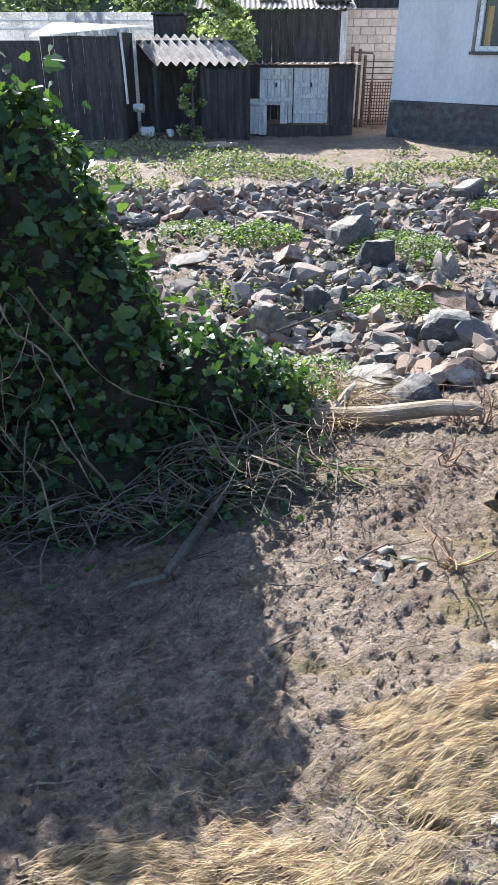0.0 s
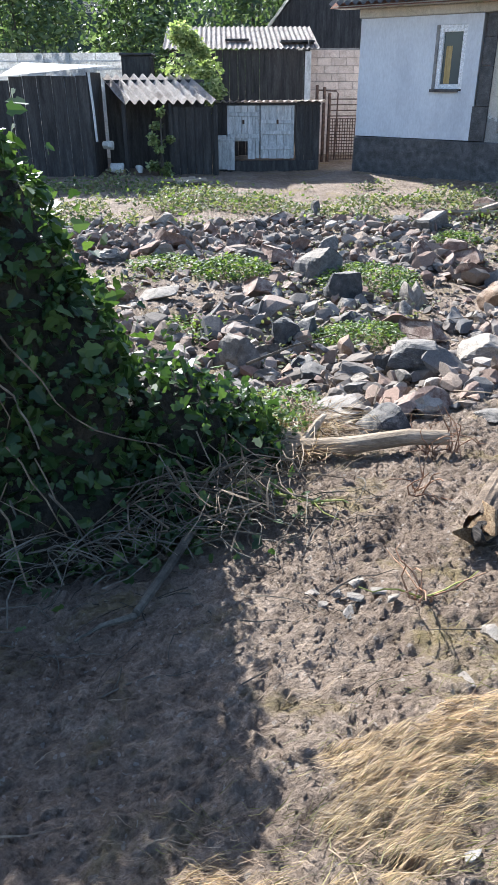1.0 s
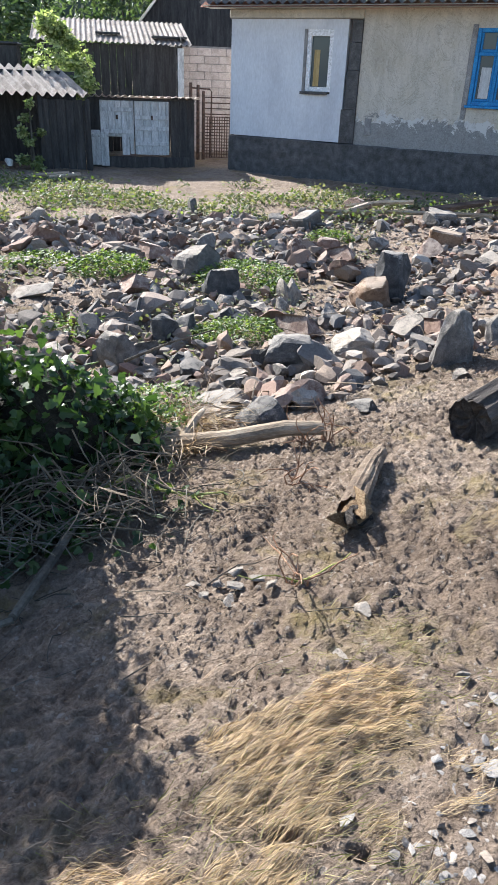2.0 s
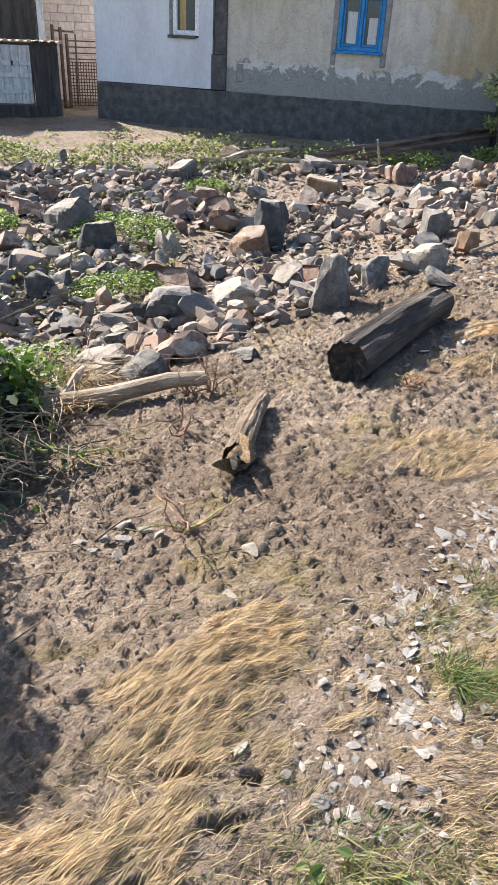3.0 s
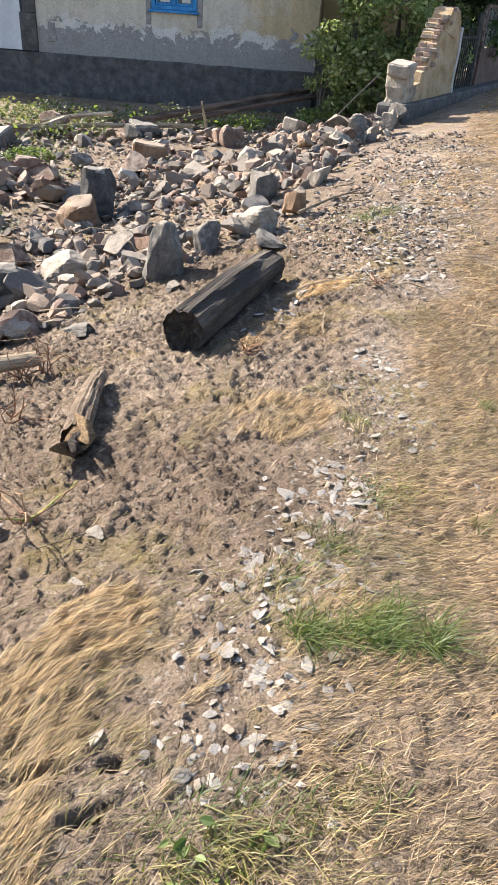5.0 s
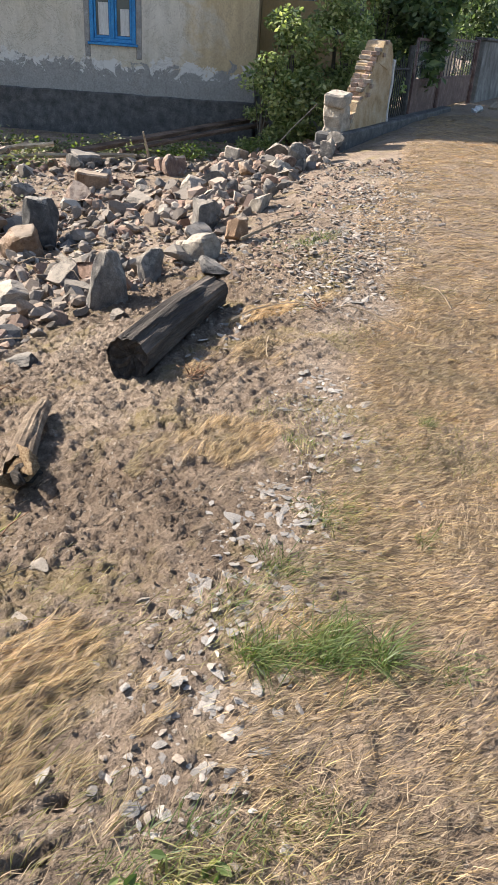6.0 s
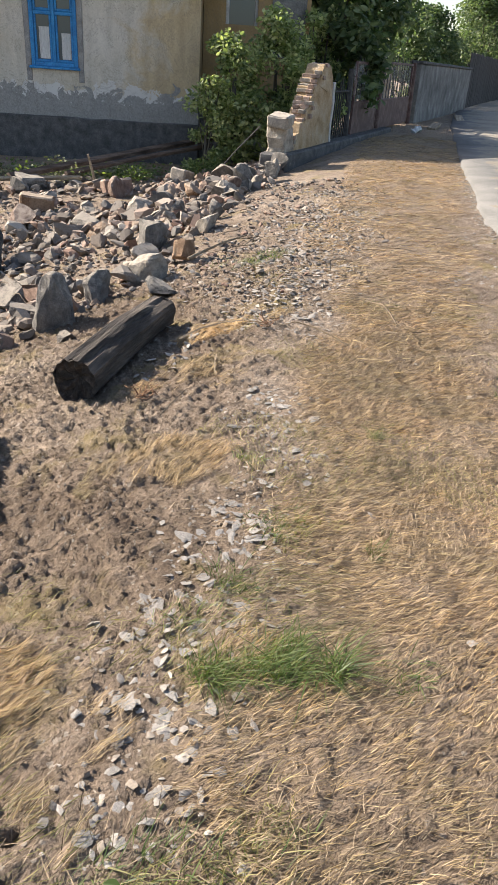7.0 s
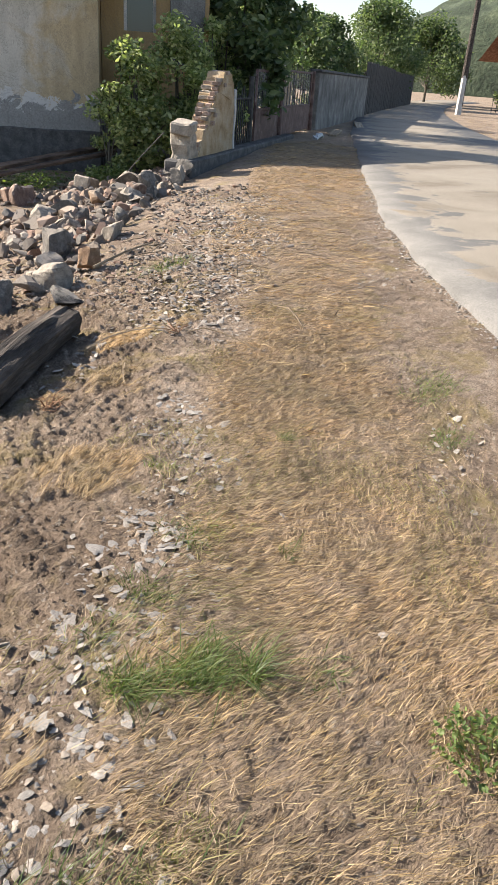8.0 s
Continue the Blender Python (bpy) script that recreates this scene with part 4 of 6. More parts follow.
sg = thing("tube_gate", pose(0, 21.6, 0), "bent tube gate with wire mesh below", "gate")
for x, h in ((2.75, 1.35), (2.95, 1.3), (3.1, 1.15)):
    part("post", tube([(x, 0, -0.66), (x, 0, h)], [0.05, 0.045], 7), M_RUST, sg)
part("tube", tube([(2.75, 0, 1.22), (3.28, 0, 1.2), (3.33, 0, 1.14), (3.3, 0, -0.5)], [0.02] * 4, 6), M_RUST, sg)
for z in (1.0, 0.86, 0.72, 0.58):
    part("crossbar", tube([(3.12, 0, z), (3.95, 0, z)], [0.016, 0.016], 6), M_RUST, sg)
bm = bmesh.new()
for k in range(12):
    x = 3.14 + k * 0.07
    box(bm, x - 0.012, x + 0.012, -0.006, 0.006, -0.55, 0.5)
for k in range(14):
    z = -0.53 + k * 0.08
    box(bm, 3.12, 3.95, -0.005, 0.007, z - 0.012, z + 0.012)
part("mesh_panel", bm, M_RUST, sg, "rusty wire mesh")
part("post", tube([(3.95, 0, -0.66), (3.95, 0, 0.6)], [0.03, 0.03], 7), M_RUST, sg)

big = thing("dark_barn", pose(0, 31, 0), "large dark barn gable behind the block wall", "barn")
bm = bmesh.new()
v = [bm.verts.new(p) for p in ((2.0, 0, -0.6), (7.5, 0, -0.6), (7.5, 0, 3.2), (4.6, 0, 6.2), (2.0, 0, 3.1))]
f = bm.faces.new(v)
ret = bmesh.ops.extrude_face_region(bm, geom=[f])
for q in [g for g in ret["geom"] if isinstance(g, bmesh.types.BMVert)]:
    q.co.y += 6
part("body", bm, M_BOARD, big)
for s, a, b in ((0, (1.7, 2.8), (4.6, 6.35)), (1, (4.6, 6.35), (7.9, 2.9))):
    bm = bmesh.new()
    vv = [bm.verts.new(p) for p in ((a[0], -0.4, a[1]), (b[0], -0.4, b[1]), (b[0], 6.4, b[1]), (a[0], 6.4, a[1]))]
    bm.faces.new(vv)
    bmesh.ops.solidify(bm, geom=bm.faces[:], thickness=0.1)
    part("roof", bm, M_IRON, big)

# house wing set back behind the shrub
wing = thing("house_wing", HOUSE @ pose(3.0, 1.2, 0), "set-back wing of the house with peeling pale plaster", "house")
part("wall", wall_with_hole(0.02, 2.35, -0.8, 3.5, [(0.5, 1.2, 2.2, 3.1)], 0.4), M_PLASTER_OLD, wing)
part("bare_patch", worn_box(1.5, 2.25, -0.03, -0.003, 1.6, 3.48, 5, 0.015, 0.01), M_WALLOLD, wing, "patch of bare mottled render")
for a, b in ((0.5, 0.57), (1.13, 1.2)):
    part("window_frame", soft_box(a, b, 0.05, 0.12, 2.2, 3.1), M_CONCRETE, wing)
part("window_frame", soft_box(0.57, 1.13, 0.05, 0.12, 3.02, 3.1), M_CONCRETE, wing)
part("pane", box(bmesh.new(), 0.57, 1.13, 0.08, 0.09, 2.2, 3.02), M_GLASS, wing)

# scraps and boards lying about
for k, (u, w, sx, sy, m_, lab) in enumerate(((8.6, -0.9, 0.5, 0.14, M_WHITEWOOD, "crumpled white plastic scrap before the gate"), (11.2, -1.0, 1.3, 0.25, M_DRIFT, "pale board lying before the gate"), (16.5, -1.1, 2.4, 0.3, M_DRIFT, "pale board lying before the garden wall"))):
    p = BOUND @ Vector((u, w, 0))
    t = thing("loose_board" if k else "plastic_scrap", pose(p.x, p.y, on_land(p.x, p.y) + 0.05, 4, -3, 20 + 9 * k), lab, "board" if k else "litter")
    part("board" if k else "sheet", worn_box(-sx / 2, sx / 2, -sy / 2, sy / 2, -0.03, 0.05, 3, 0.03 if k else 0.1, 0.01, k), m_, t)
for x, y, sx, m_, lab in ((-0.95, 17.3, 0.9, M_DRIFT, "pale planks lying before the woodshed"), (-0.6, 17.1, 0.7, M_DRIFT, "pale planks lying before the woodshed")):
    t = thing("plank", pose(x, y, on_land(x, y) + 0.06, 2, -4, 8), lab, "board")
    part("board", worn_box(-sx / 2, sx / 2, -0.12, 0.12, -0.03, 0.03, 2, 0.02, 0.01, x), m_, t)
for x, z, w in ((-2.62, 0.12, 0.1), (-2.45, -0.4, 0.13), (-1.9, -0.46, 0.08)):
    t = thing("white_bag", pose(x, 18.75, z), "crumpled white bag hanging in the woodshed", "bag")
    part("bag", worn_box(-w, w, -0.06, 0.06, -0.08, 0.08, 4, 0.07, 0.02, x), M_CURTAIN, t)

# ---- foliage ----
def leaf_cloud(name, pos, size, material, shape, normals=None, up=0.35, seed=0, fold=0.25):
    """Many leaves as one mesh. shape: outline of a leaf (x along, y across), a fan round its midrib."""
    q = np.random.default_rng(seed)
    n = len(pos)
    d = q.normal(size=(n, 3))
    d[:, 2] = d[:, 2] * 0.6 - 0.2
    if normals is not None:
        d = d - (d * normals).sum(1, keepdims=True) * normals * 0.7
    d /= np.linalg.norm(d, axis=1, keepdims=True) + 1e-9
    w = q.normal(size=(n, 3)) + np.array([0, 0, up])
    if normals is not None:
        w += normals * 1.4
    w -= (w * d).sum(1, keepdims=True) * d
    w /= np.linalg.norm(w, axis=1, keepdims=True) + 1e-9
    s = np.cross(w, d)
    size = np.broadcast_to(np.asarray(size, float), (n,)) * q.uniform(0.65, 1.25, n)
    sh = np.asarray(shape, float)
    k = len(sh)
    L, C = sh[:, 0][None, :, None], sh[:, 1][None, :, None]
    sz = size[:, None, None]
    v = pos[:, None, :] + sz * (L * d[:, None, :] + C * s[:, None, :] + np.abs(C) * fold * w[:, None, :])
    faces = []
    half = k // 2
    base = (np.arange(n) * k)[:, None]
    right = np.array([[0, i, i + 1] for i in range(1, half)])
    leftf = np.array([[0, i, i + 1] for i in range(half, k - 1)])
    tri = np.concatenate([right, leftf])
    f = (base[:, :, None] + tri[None]).reshape(-1, 3)
    return new(name, fast_mesh(name, v.reshape(-1, 3), f, material))


OVAL = [(0, 0), (0.3, 0.24), (0.65, 0.24), (1.0, 0.0), (0.65, -0.24), (0.3, -0.24)]
IVY = [(0, 0), (-0.08, 0.26), (0.22, 0.5), (0.36, 0.3), (0.62, 0.32), (1.0, 0.0), (0.62, -0.32), (0.36, -0.3), (0.22, -0.5), (-0.08, -0.26)]


def blob_points(q, n, centre, radii, shell=0.55):
    d = q.normal(size=(n, 3))
    d /= np.linalg.norm(d, axis=1, keepdims=True)
    rad = shell + (1 - shell) * q.random((n, 1)) ** 0.6
    return np.asarray(centre) + d * rad * np.asarray(radii), d


def tree(name, x, y, z, height, spread, leaves, size, material, label, category, seed, trunk_h=0.3, clumps=22, group=""):
    q = np.random.default_rng(seed)
    t = thing(name, pose(x, y, z), label, category, group)
    top = height * 0.8
    part("trunk", tube([(0, 0, -0.2), (0.05 * height * 0.2, 0, height * trunk_h), (0.02, 0.03 * height, top)], [0.035 * height * 0.5 + 0.03, 0.025 * height * 0.5 + 0.02, 0.02], 8), M_TRUNK, t)
    P, N = [], []
    for c in range(clumps):
        a, e = q.uniform(0, 2 * math.pi), q.uniform(0.0, 1.0)
        rr = spread * q.uniform(0.25, 0.85) * math.sin(math.pi * (0.25 + 0.7 * e))
        cc = np.array([rr * math.cos(a), rr * math.sin(a), height * (trunk_h * 0.75 + (1 - trunk_h * 0.75) * e * 0.93)])
        if c < 9:
            part("limb", tube([(0, 0, height * trunk_h * 0.8), tuple(cc * 0.6 + np.array([0, 0, 0.1])), tuple(cc)], [0.02 * height * 0.4, 0.012 * height * 0.4, 0.01], 5), M_TRUNK, t)
        r0 = spread * q.uniform(0.2, 0.42)
        p, nn = blob_points(q, leaves // clumps, cc, (r0, r0, r0 * 0.8), 0.35)
        P.append(p)
        N.append(nn)
    ob = leaf_cloud("crown", np.concatenate(P), size, material, OVAL, np.concatenate(N) * 0.5, 0.5, seed)
    ob.parent = t
    return t


tree("shrub", 10.55, 12.1, -0.5, 2.75, 1.0, 4800, 0.105, M_BUSH, "leafy green shrub beside the house corner", "shrub", 11, 0.12, 30)
tree("shrub", 11.55, 12.0, -0.4, 3.1, 1.05, 5000, 0.105, M_BUSH, "tall shrub with sunlit leaf tips", "shrub", 12, 0.15, 30)
tree("shrub", 9.75, 12.0, -0.55, 2.0, 0.75, 2400, 0.09, M_BUSH, "low shrub against the plinth", "shrub", 13, 0.1, 14)
for k, (x, y, h, s) in enumerate(((15.5, 17.8, 4.6, 2.4), (20, 19.4, 7.5, 3.2), (15.4, 14.0, 5.2, 1.9), (27, 25.5, 7.5, 3.4), (38, 29.5, 5.0, 3.0), (47, 34.5, 5.2, 3.4), (57, 37.0, 7.4, 4.4), (67, 43, 9, 5), (78, 44, 8, 5))):
    tree("tree", x, y, 0, h, s, 9000, 0.18 + 0.002 * x, M_TREE, "broad-leaved garden tree behind the boundary", "tree", 20 + k, 0.22, 34, "garden trees")
for k, (u, w, h) in enumerate(((2.6, 0.9, 2.3), (4.0, 0.9, 2.7), (5.6, 1.1, 2.9), (8.0, 2.1, 3.4), (10.4, 2.1, 3.6), (14.5, 1.1, 2.2), (21, 1.1, 2.0))):
    p = BOUND @ Vector((u, w, 0))
    tree("hedge_shrub", p.x, p.y, -0.1, h, 0.95, 2600, 0.1, M_BUSH, "leafy shrub pressing against the garden gate", "shrub", 140 + k, 0.1, 16, "shrubs behind the gate")
for k, (x, y, h, s) in enumerate(((-12, 30, 7, 4), (-7, 29, 6.2, 3.6), (-2.5, 31, 6.5, 3.6), (1.6, 36, 7.5, 4), (-16, 36, 9, 5), (7, 40, 9, 5), (14, 38, 8, 4.5))):
    tree("tree", x, y, -0.6, h, s, 6000, 0.24, M_TREE, "broad-leaved tree behind the sheds", "tree", 40 + k, 0.2, 30, "trees behind the sheds")
tree("elder_bush", -0.75, 21.2, -0.6, 3.5, 1.15, 5000, 0.13, M_BUSH, "elder bush growing between the sheds", "shrub", 60, 0.3, 18)
tree("creeper", -1.35, 18.6, -0.6, 1.55, 0.36, 1300, 0.1, M_BUSH, "creeper climbing the shed post", "creeper", 61, 0.05, 14)
tree("shrub", 74, 30, 0, 4.5, 3.5, 5000, 0.3, M_BUSH, "round shrubs before the brick house", "shrub", 62, 0.1, 20)

# wooded hill in the distance
def hill(name, x, y, wide, deep, high, seed, turn=0):
    bm = bmesh.new()
    bmesh.ops.create_grid(bm, x_segments=90, y_segments=30, size=1)
    for v in bm.verts:
        h = max(0, 1 - (v.co.x * 0.95) ** 2) ** 0.8 * max(0, 1 - v.co.y ** 2) ** 0.7
        p = Vector((v.co.x * wide, v.co.y * deep, 0))
        v.co = p + Vector((0, 0, high * h * (0.8 + 0.4 * noise.noise(p * 0.012)) + 5 * noise.noise(p * 0.09) * h - 1))
    ob = part(name, bm, M_HILL, smooth=True)
    ob.matrix_world = pose(x, y, 0, 0, 0, turn)
    return tagged(ob, "distant wooded hillside", "hill", kind="structure")


M_HILL = rough_mat("wooded_hill", (0.02, 0.03, 0.018), (0.042, 0.058, 0.034), (0.08, 0.1, 0.058), 0.15, 0.9, relief=0.8, depth=1.0, vary=0)
hill("backdrop_hill_east", 307, 112, 80, 70, 75, 1, -69)
hill("backdrop_hill_north", -20, 330, 260, 80, 60, 2)

# ---- rubble field in the yard ----
def stone_mesh(seed, material, flat=0.7, chunky=1.0, cuts=11):
    """A broken stone: a ball cut by random planes into facets, slightly rough, about 1 across."""
    q = random.Random(seed)
    bm = bmesh.new()
    bmesh.ops.create_icosphere(bm, subdivisions=3, radius=0.62)
    for k in range(cuts):
        nrm = Vector((q.gauss(0, 1), q.gauss(0, 1), q.gauss(0, 0.8))).normalized()
        d = q.uniform(0.17, 0.42)
        for v in bm.verts:
            e = v.co.dot(nrm) - d
            if e > 0:
                v.co -= nrm * e
    for v in bm.verts:
        v.co += noise.noise_vector(v.co * 3 + Vector((seed, 0, 0))) * 0.03
        v.co.z *= flat
        v.co.x *= chunky
    bmesh.ops.remove_doubles(bm, verts=bm.verts[:], dist=0.03)
    me = bpy.data.meshes.new("stone")
    bm.to_mesh(me)
    bm.free()
    me.materials.append(material)
    return me


TONES = {"g": M_ROCK, "b": M_ROCK_BLUE, "p": M_ROCK_PALE, "r": M_ROCK_RED, "o": M_ROCK_OCHRE}
WORDS = {"g": "rough grey broken stone", "b": "dark bluish broken stone", "p": "pale angular stone", "r": "reddish broken stone", "o": "ochre brown boulder"}
STONES = {k: [stone_mesh(100 * i + j, TONES[k], 0.85 if j % 2 else 0.65, 1.0 + 0.25 * (j % 3)) for j in range(7)] for i, k in enumerate("gbpro")}
rs = random.Random(5)


def put_stone(x, y, w, h, tone, tilt=18, sink=0.22, name="stone"):
    me = rs.choice(STONES[tone])
    xs = [v.co.x for v in me.vertices]
    zs = [v.co.z for v in me.vertices]
    kx, kz = w / (max(xs) - min(xs)), h / (max(zs) - min(zs)) * 1.15
    ob = new(name, me)
    ob.matrix_world = pose(x, y, on_land(x, y) + h * (0.5 - sink), rs.uniform(-tilt, tilt), rs.uniform(-tilt, tilt), rs.uniform(0, 360)) @ Matrix.Diagonal((kx, kx * rs.uniform(0.75, 1.05), kz, 1))
    return tagged(ob, WORDS[tone] + " lying in the flooded yard", "stone", "rubble in the yard")


near = [(1.23, 8.6, 0.54, 0.37, "g"), (1.33, 7.5, 0.36, 0.32, "b"), (1.49, 5.0, 0.44, 0.27, "b"), (1.31, 5.15, 0.26, 0.17, "b"), (0.17, 5.6, 0.35, 0.3, "g"), (2.08, 7.35, 0.24, 0.27, "p"),
        (0.67, 5.5, 0.21, 0.16, "b"), (0.43, 5.75, 0.24, 0.21, "g"), (-0.77, 10.4, 0.76, 0.3, "r"), (0.45, 7.8, 0.43, 0.25, "r"), (-0.82, 9.4, 0.44, 0.1, "p"), (-0.63, 7.8, 0.55, 0.14, "p"),
        (1.69, 12.8, 0.39, 0.31, "g"), (0.73, 4.1, 0.42, 0.12, "b"), (0.99, 3.8, 0.28, 0.15, "b"), (1.61, 7.0, 0.34, 0.12, "g"), (0.26, 10.2, 0.43, 0.28, "r")]
more = [(0.82, 6.4, 0.26, 0.21, "b"), (0.59, 6.2, 0.28, 0.25, "b"), (0.94, 4.65, 0.18, 0.14, "b"), (2.9, 7.1, 0.46, 0.31, "o"), (3.22, 7.35, 0.42, 0.5, "b"), (2.51, 4.45, 0.3, 0.38, "g"),
        (3.05, 4.8, 0.25, 0.24, "g"), (2.93, 5.55, 0.17, 0.21, "g"), (2.24, 6.45, 0.37, 0.22, "g"), (2.05, 5.15, 0.4, 0.2, "p"), (4.56, 6.25, 0.38, 0.34, "g"), (3.68, 5.0, 0.36, 0.22, "p"),
        (3.38, 4.42, 0.26, 0.13, "b"), (4.25, 5.25, 0.27, 0.26, "o"), (5.47, 6.5, 0.4, 0.22, "p"), (4.43, 9.2, 0.48, 0.31, "r"), (3.28, 9.15, 0.44, 0.28, "r")]
last = [(3.07, 8.3, 0.47, 0.28, "r"), (1.59, 3.72, 0.2, 0.06, "b"), (6.99, 10.7, 0.6, 0.33, "r"), (4.59, 12.65, 0.49, 0.31, "r"), (2.35, 3.97, 0.12, 0.09, "g"), (2.0, 7.4, 0.23, 0.25, "p"),
        (1.28, 7.55, 0.37, 0.26, "b"), (5.05, 8.6, 0.5, 0.22, "g"), (5.94, 7.7, 0.28, 0.25, "g"), (6.21, 9.0, 0.4, 0.28, "p"), (6.53, 8.95, 0.36, 0.24, "g"), (9.03, 10.5, 0.5, 0.36, "g"), (7.3, 9.15, 0.38, 0.25, "o")]


def boulder(x, y, w, h, tone, seed):
    """A large angular block: a cube, tapered, with its corners knocked off and its faces rough."""
    q = random.Random(seed)
    bm = bmesh.new()
    bmesh.ops.create_cube(bm, size=1)
    bmesh.ops.subdivide_edges(bm, edges=bm.edges[:], cuts=7, use_grid_fill=True)
    taper = q.uniform(0.2, 0.42)
    for v in bm.verts:
        k = 1 - taper * (v.co.z + 0.5)
        v.co.x, v.co.y = v.co.x * k, v.co.y * k * 0.8
    for _ in range(12):
        nrm = Vector((q.gauss(0, 1), q.gauss(0, 1), q.gauss(0.3, 0.7))).normalized()
        d = q.uniform(0.3, 0.5)
        for v in bm.verts:
            e = v.co.dot(nrm) - d
            if e > 0:
                v.co -= nrm * e
    for v in bm.verts:
        v.co += noise.noise_vector(v.co * 3.5 + Vector((seed, 0, 3))) * 0.035 + noise.noise_vector(v.co * 9 + Vector((seed, 5, 0))) * 0.014
    ob = part("boulder", bm, TONES[tone])
    ob.matrix_world = pose(x, y, on_land(x, y) + h * 0.4, q.uniform(-6, 6), q.uniform(-6, 6), q.uniform(-40, 40)) @ Matrix.Diagonal((w * 1.1, w * 1.0, h * 1.15, 1))
    tagged(ob, WORDS[tone].replace("stone", "boulder") + " standing in the rubble", "boulder", "boulders in the rubble")


BIG = {(2.51, 4.45), (3.05, 4.8), (4.56, 6.25), (1.49, 5.0), (3.22, 7.35), (2.9, 7.1), (1.23, 8.6), (1.33, 7.5), (0.17, 5.6), (2.05, 5.15), (3.68, 5.0), (4.25, 5.25), (0.59, 6.2)}
taken = []
for k, (x, y, w, h, tone) in enumerate(near + more + last):
    if (x, y) in BIG:
        boulder(x, y, w, h, tone, 40 + k)
    else:
        put_stone(x, y, w, h, tone, 10)
    taken.append((x, y, w * 0.5))


def in_rubble(x, y):
    """Inside the strip of rubble: from its ragged near edge to the weeds before the house."""
    edge = np.interp(x, (-3, 0.3, 1.3, 1.8, 2.7, 3.6, 5.5, 7.7, 9.0, 11), (4.6, 3.9, 3.85, 4.1, 4.5, 4.8, 6.6, 8.2, 9.2, 10.6))
    far_edge = np.interp(x, (-3, 0, 2.5, 5, 8, 11.5), (12.0, 12.2, 12.7, 12.9, 12.6, 12.3))
    return edge < y < far_edge


def in_green(x, y):
    return any(((x - a) / c) ** 2 + ((y - b) / d) ** 2 < 1 for a, b, c, d in ((1.75, 8.2, 0.6, 0.55), (1.3, 6.2, 0.5, 0.36), (0.16, 8.75, 0.5, 0.5), (-0.7, 9.3, 0.5, 0.4)))


count = 0
while count < 235:
    x, y = rs.uniform(-2.6, 10), rs.uniform(3.7, 12.8)
    if not in_rubble(x, y) or in_green(x, y) or (y > 7 and x < -2.4):
        continue
    w = rs.choice((0.14, 0.17, 0.2, 0.24, 0.28, 0.34))
    if any((x - a) ** 2 + (y - b) ** 2 < (c + w * 0.4) ** 2 for a, b, c in taken):
        continue
    red = y > 7.2
    tone = rs.choice("rrrggpo" if red else "ggbbpgr")
    put_stone(x, y, w, w * rs.uniform(0.35, 0.75), tone, 25)
    taken.append((x, y, w * 0.42))
    count += 1
for k in range(40):
    t = k / 39
    x, y = 9.6 - 2.2 * t + rs.uniform(-0.3, 0.3), 9.9 - 1.7 * t + rs.uniform(-0.25, 0.45)
    w = rs.choice((0.16, 0.22, 0.28, 0.34))
    put_stone(x, y, w, w * rs.uniform(0.5, 0.9), rs.choice("ppgggr"), 25, 0.1 if k % 2 else -0.1)
# dressed blocks and bricks at the far edge
for x, y, a, tone in ((4.55, 12.4, 20, M_ROCK_RED), (7.0, 10.9, -10, M_ROCK_RED), (3.4, 11.6, 40, M_ROCK), (5.9, 11.9, 5, M_ROCK), (8.6, 11.2, 30, M_ROCK_PALE), (5.2, 10.2, -30, M_ROCK_OCHRE)):
    t = thing("building_block", pose(x, y, on_land(x, y) + 0.1, rs.uniform(-14, 14), rs.uniform(-14, 14), a), "squared block from the fallen wall", "block", "blocks in the rubble")
    part("block", worn_box(-0.24, 0.24, -0.15, 0.15, -0.12, 0.12, 2, 0.03, 0.03, x), tone, t)


def scatter_stones(name, pts, sizes, material, flat, seed, sink=0.3, fine=False):
    """Countless small stones as one mesh."""
    q = np.random.default_rng(seed)
    bm = bmesh.new()
    bmesh.ops.create_icosphere(bm, subdivisions=2 if fine else 1, radius=0.5)
    base = np.array([v.co[:] for v in bm.verts])
    tri = np.array([[v.index for v in f.verts] for f in bm.faces])
    bm.free()
    n = len(pts)
    V = np.repeat(base[None], n, 0) * q.uniform(0.8, 1.25, (n, len(base), 1))
    for _ in range(6):
        nrm = q.normal(size=(n, 1, 3))
        nrm /= np.linalg.norm(nrm, axis=2, keepdims=True)
        e = np.maximum((V * nrm).sum(2, keepdims=True) - q.uniform(0.14, 0.3, (n, 1, 1)), 0)
        V -= nrm * e
    V[:, :, 2] *= flat
    V[:, :, 0] *= q.uniform(1.0, 1.5, (n, 1))
    a = q.uniform(0, 2 * math.pi, (n, 1))
    tx, ty = q.normal(0, 0.22, (n, 1)), q.normal(0, 0.22, (n, 1))
    X, Y = V[:, :, 0] * np.cos(a) - V[:, :, 1] * np.sin(a), V[:, :, 0] * np.sin(a) + V[:, :, 1] * np.cos(a)
    Z = V[:, :, 2] + X * tx + Y * ty
    s = sizes[:, None]
    z0 = land(pts[:, 0], pts[:, 1]) + clods(pts[:, 0], pts[:, 1])
    W = np.stack([pts[:, :1] + X * s, pts[:, 1:2] + Y * s, z0[:, None] + (Z + flat * (0.5 - sink)) * s], -1)
    f = (np.arange(n)[:, None, None] * len(base) + tri[None]).reshape(-1, 3)
    return new(name, fast_mesh(name, W.reshape(-1, 3), f, material))


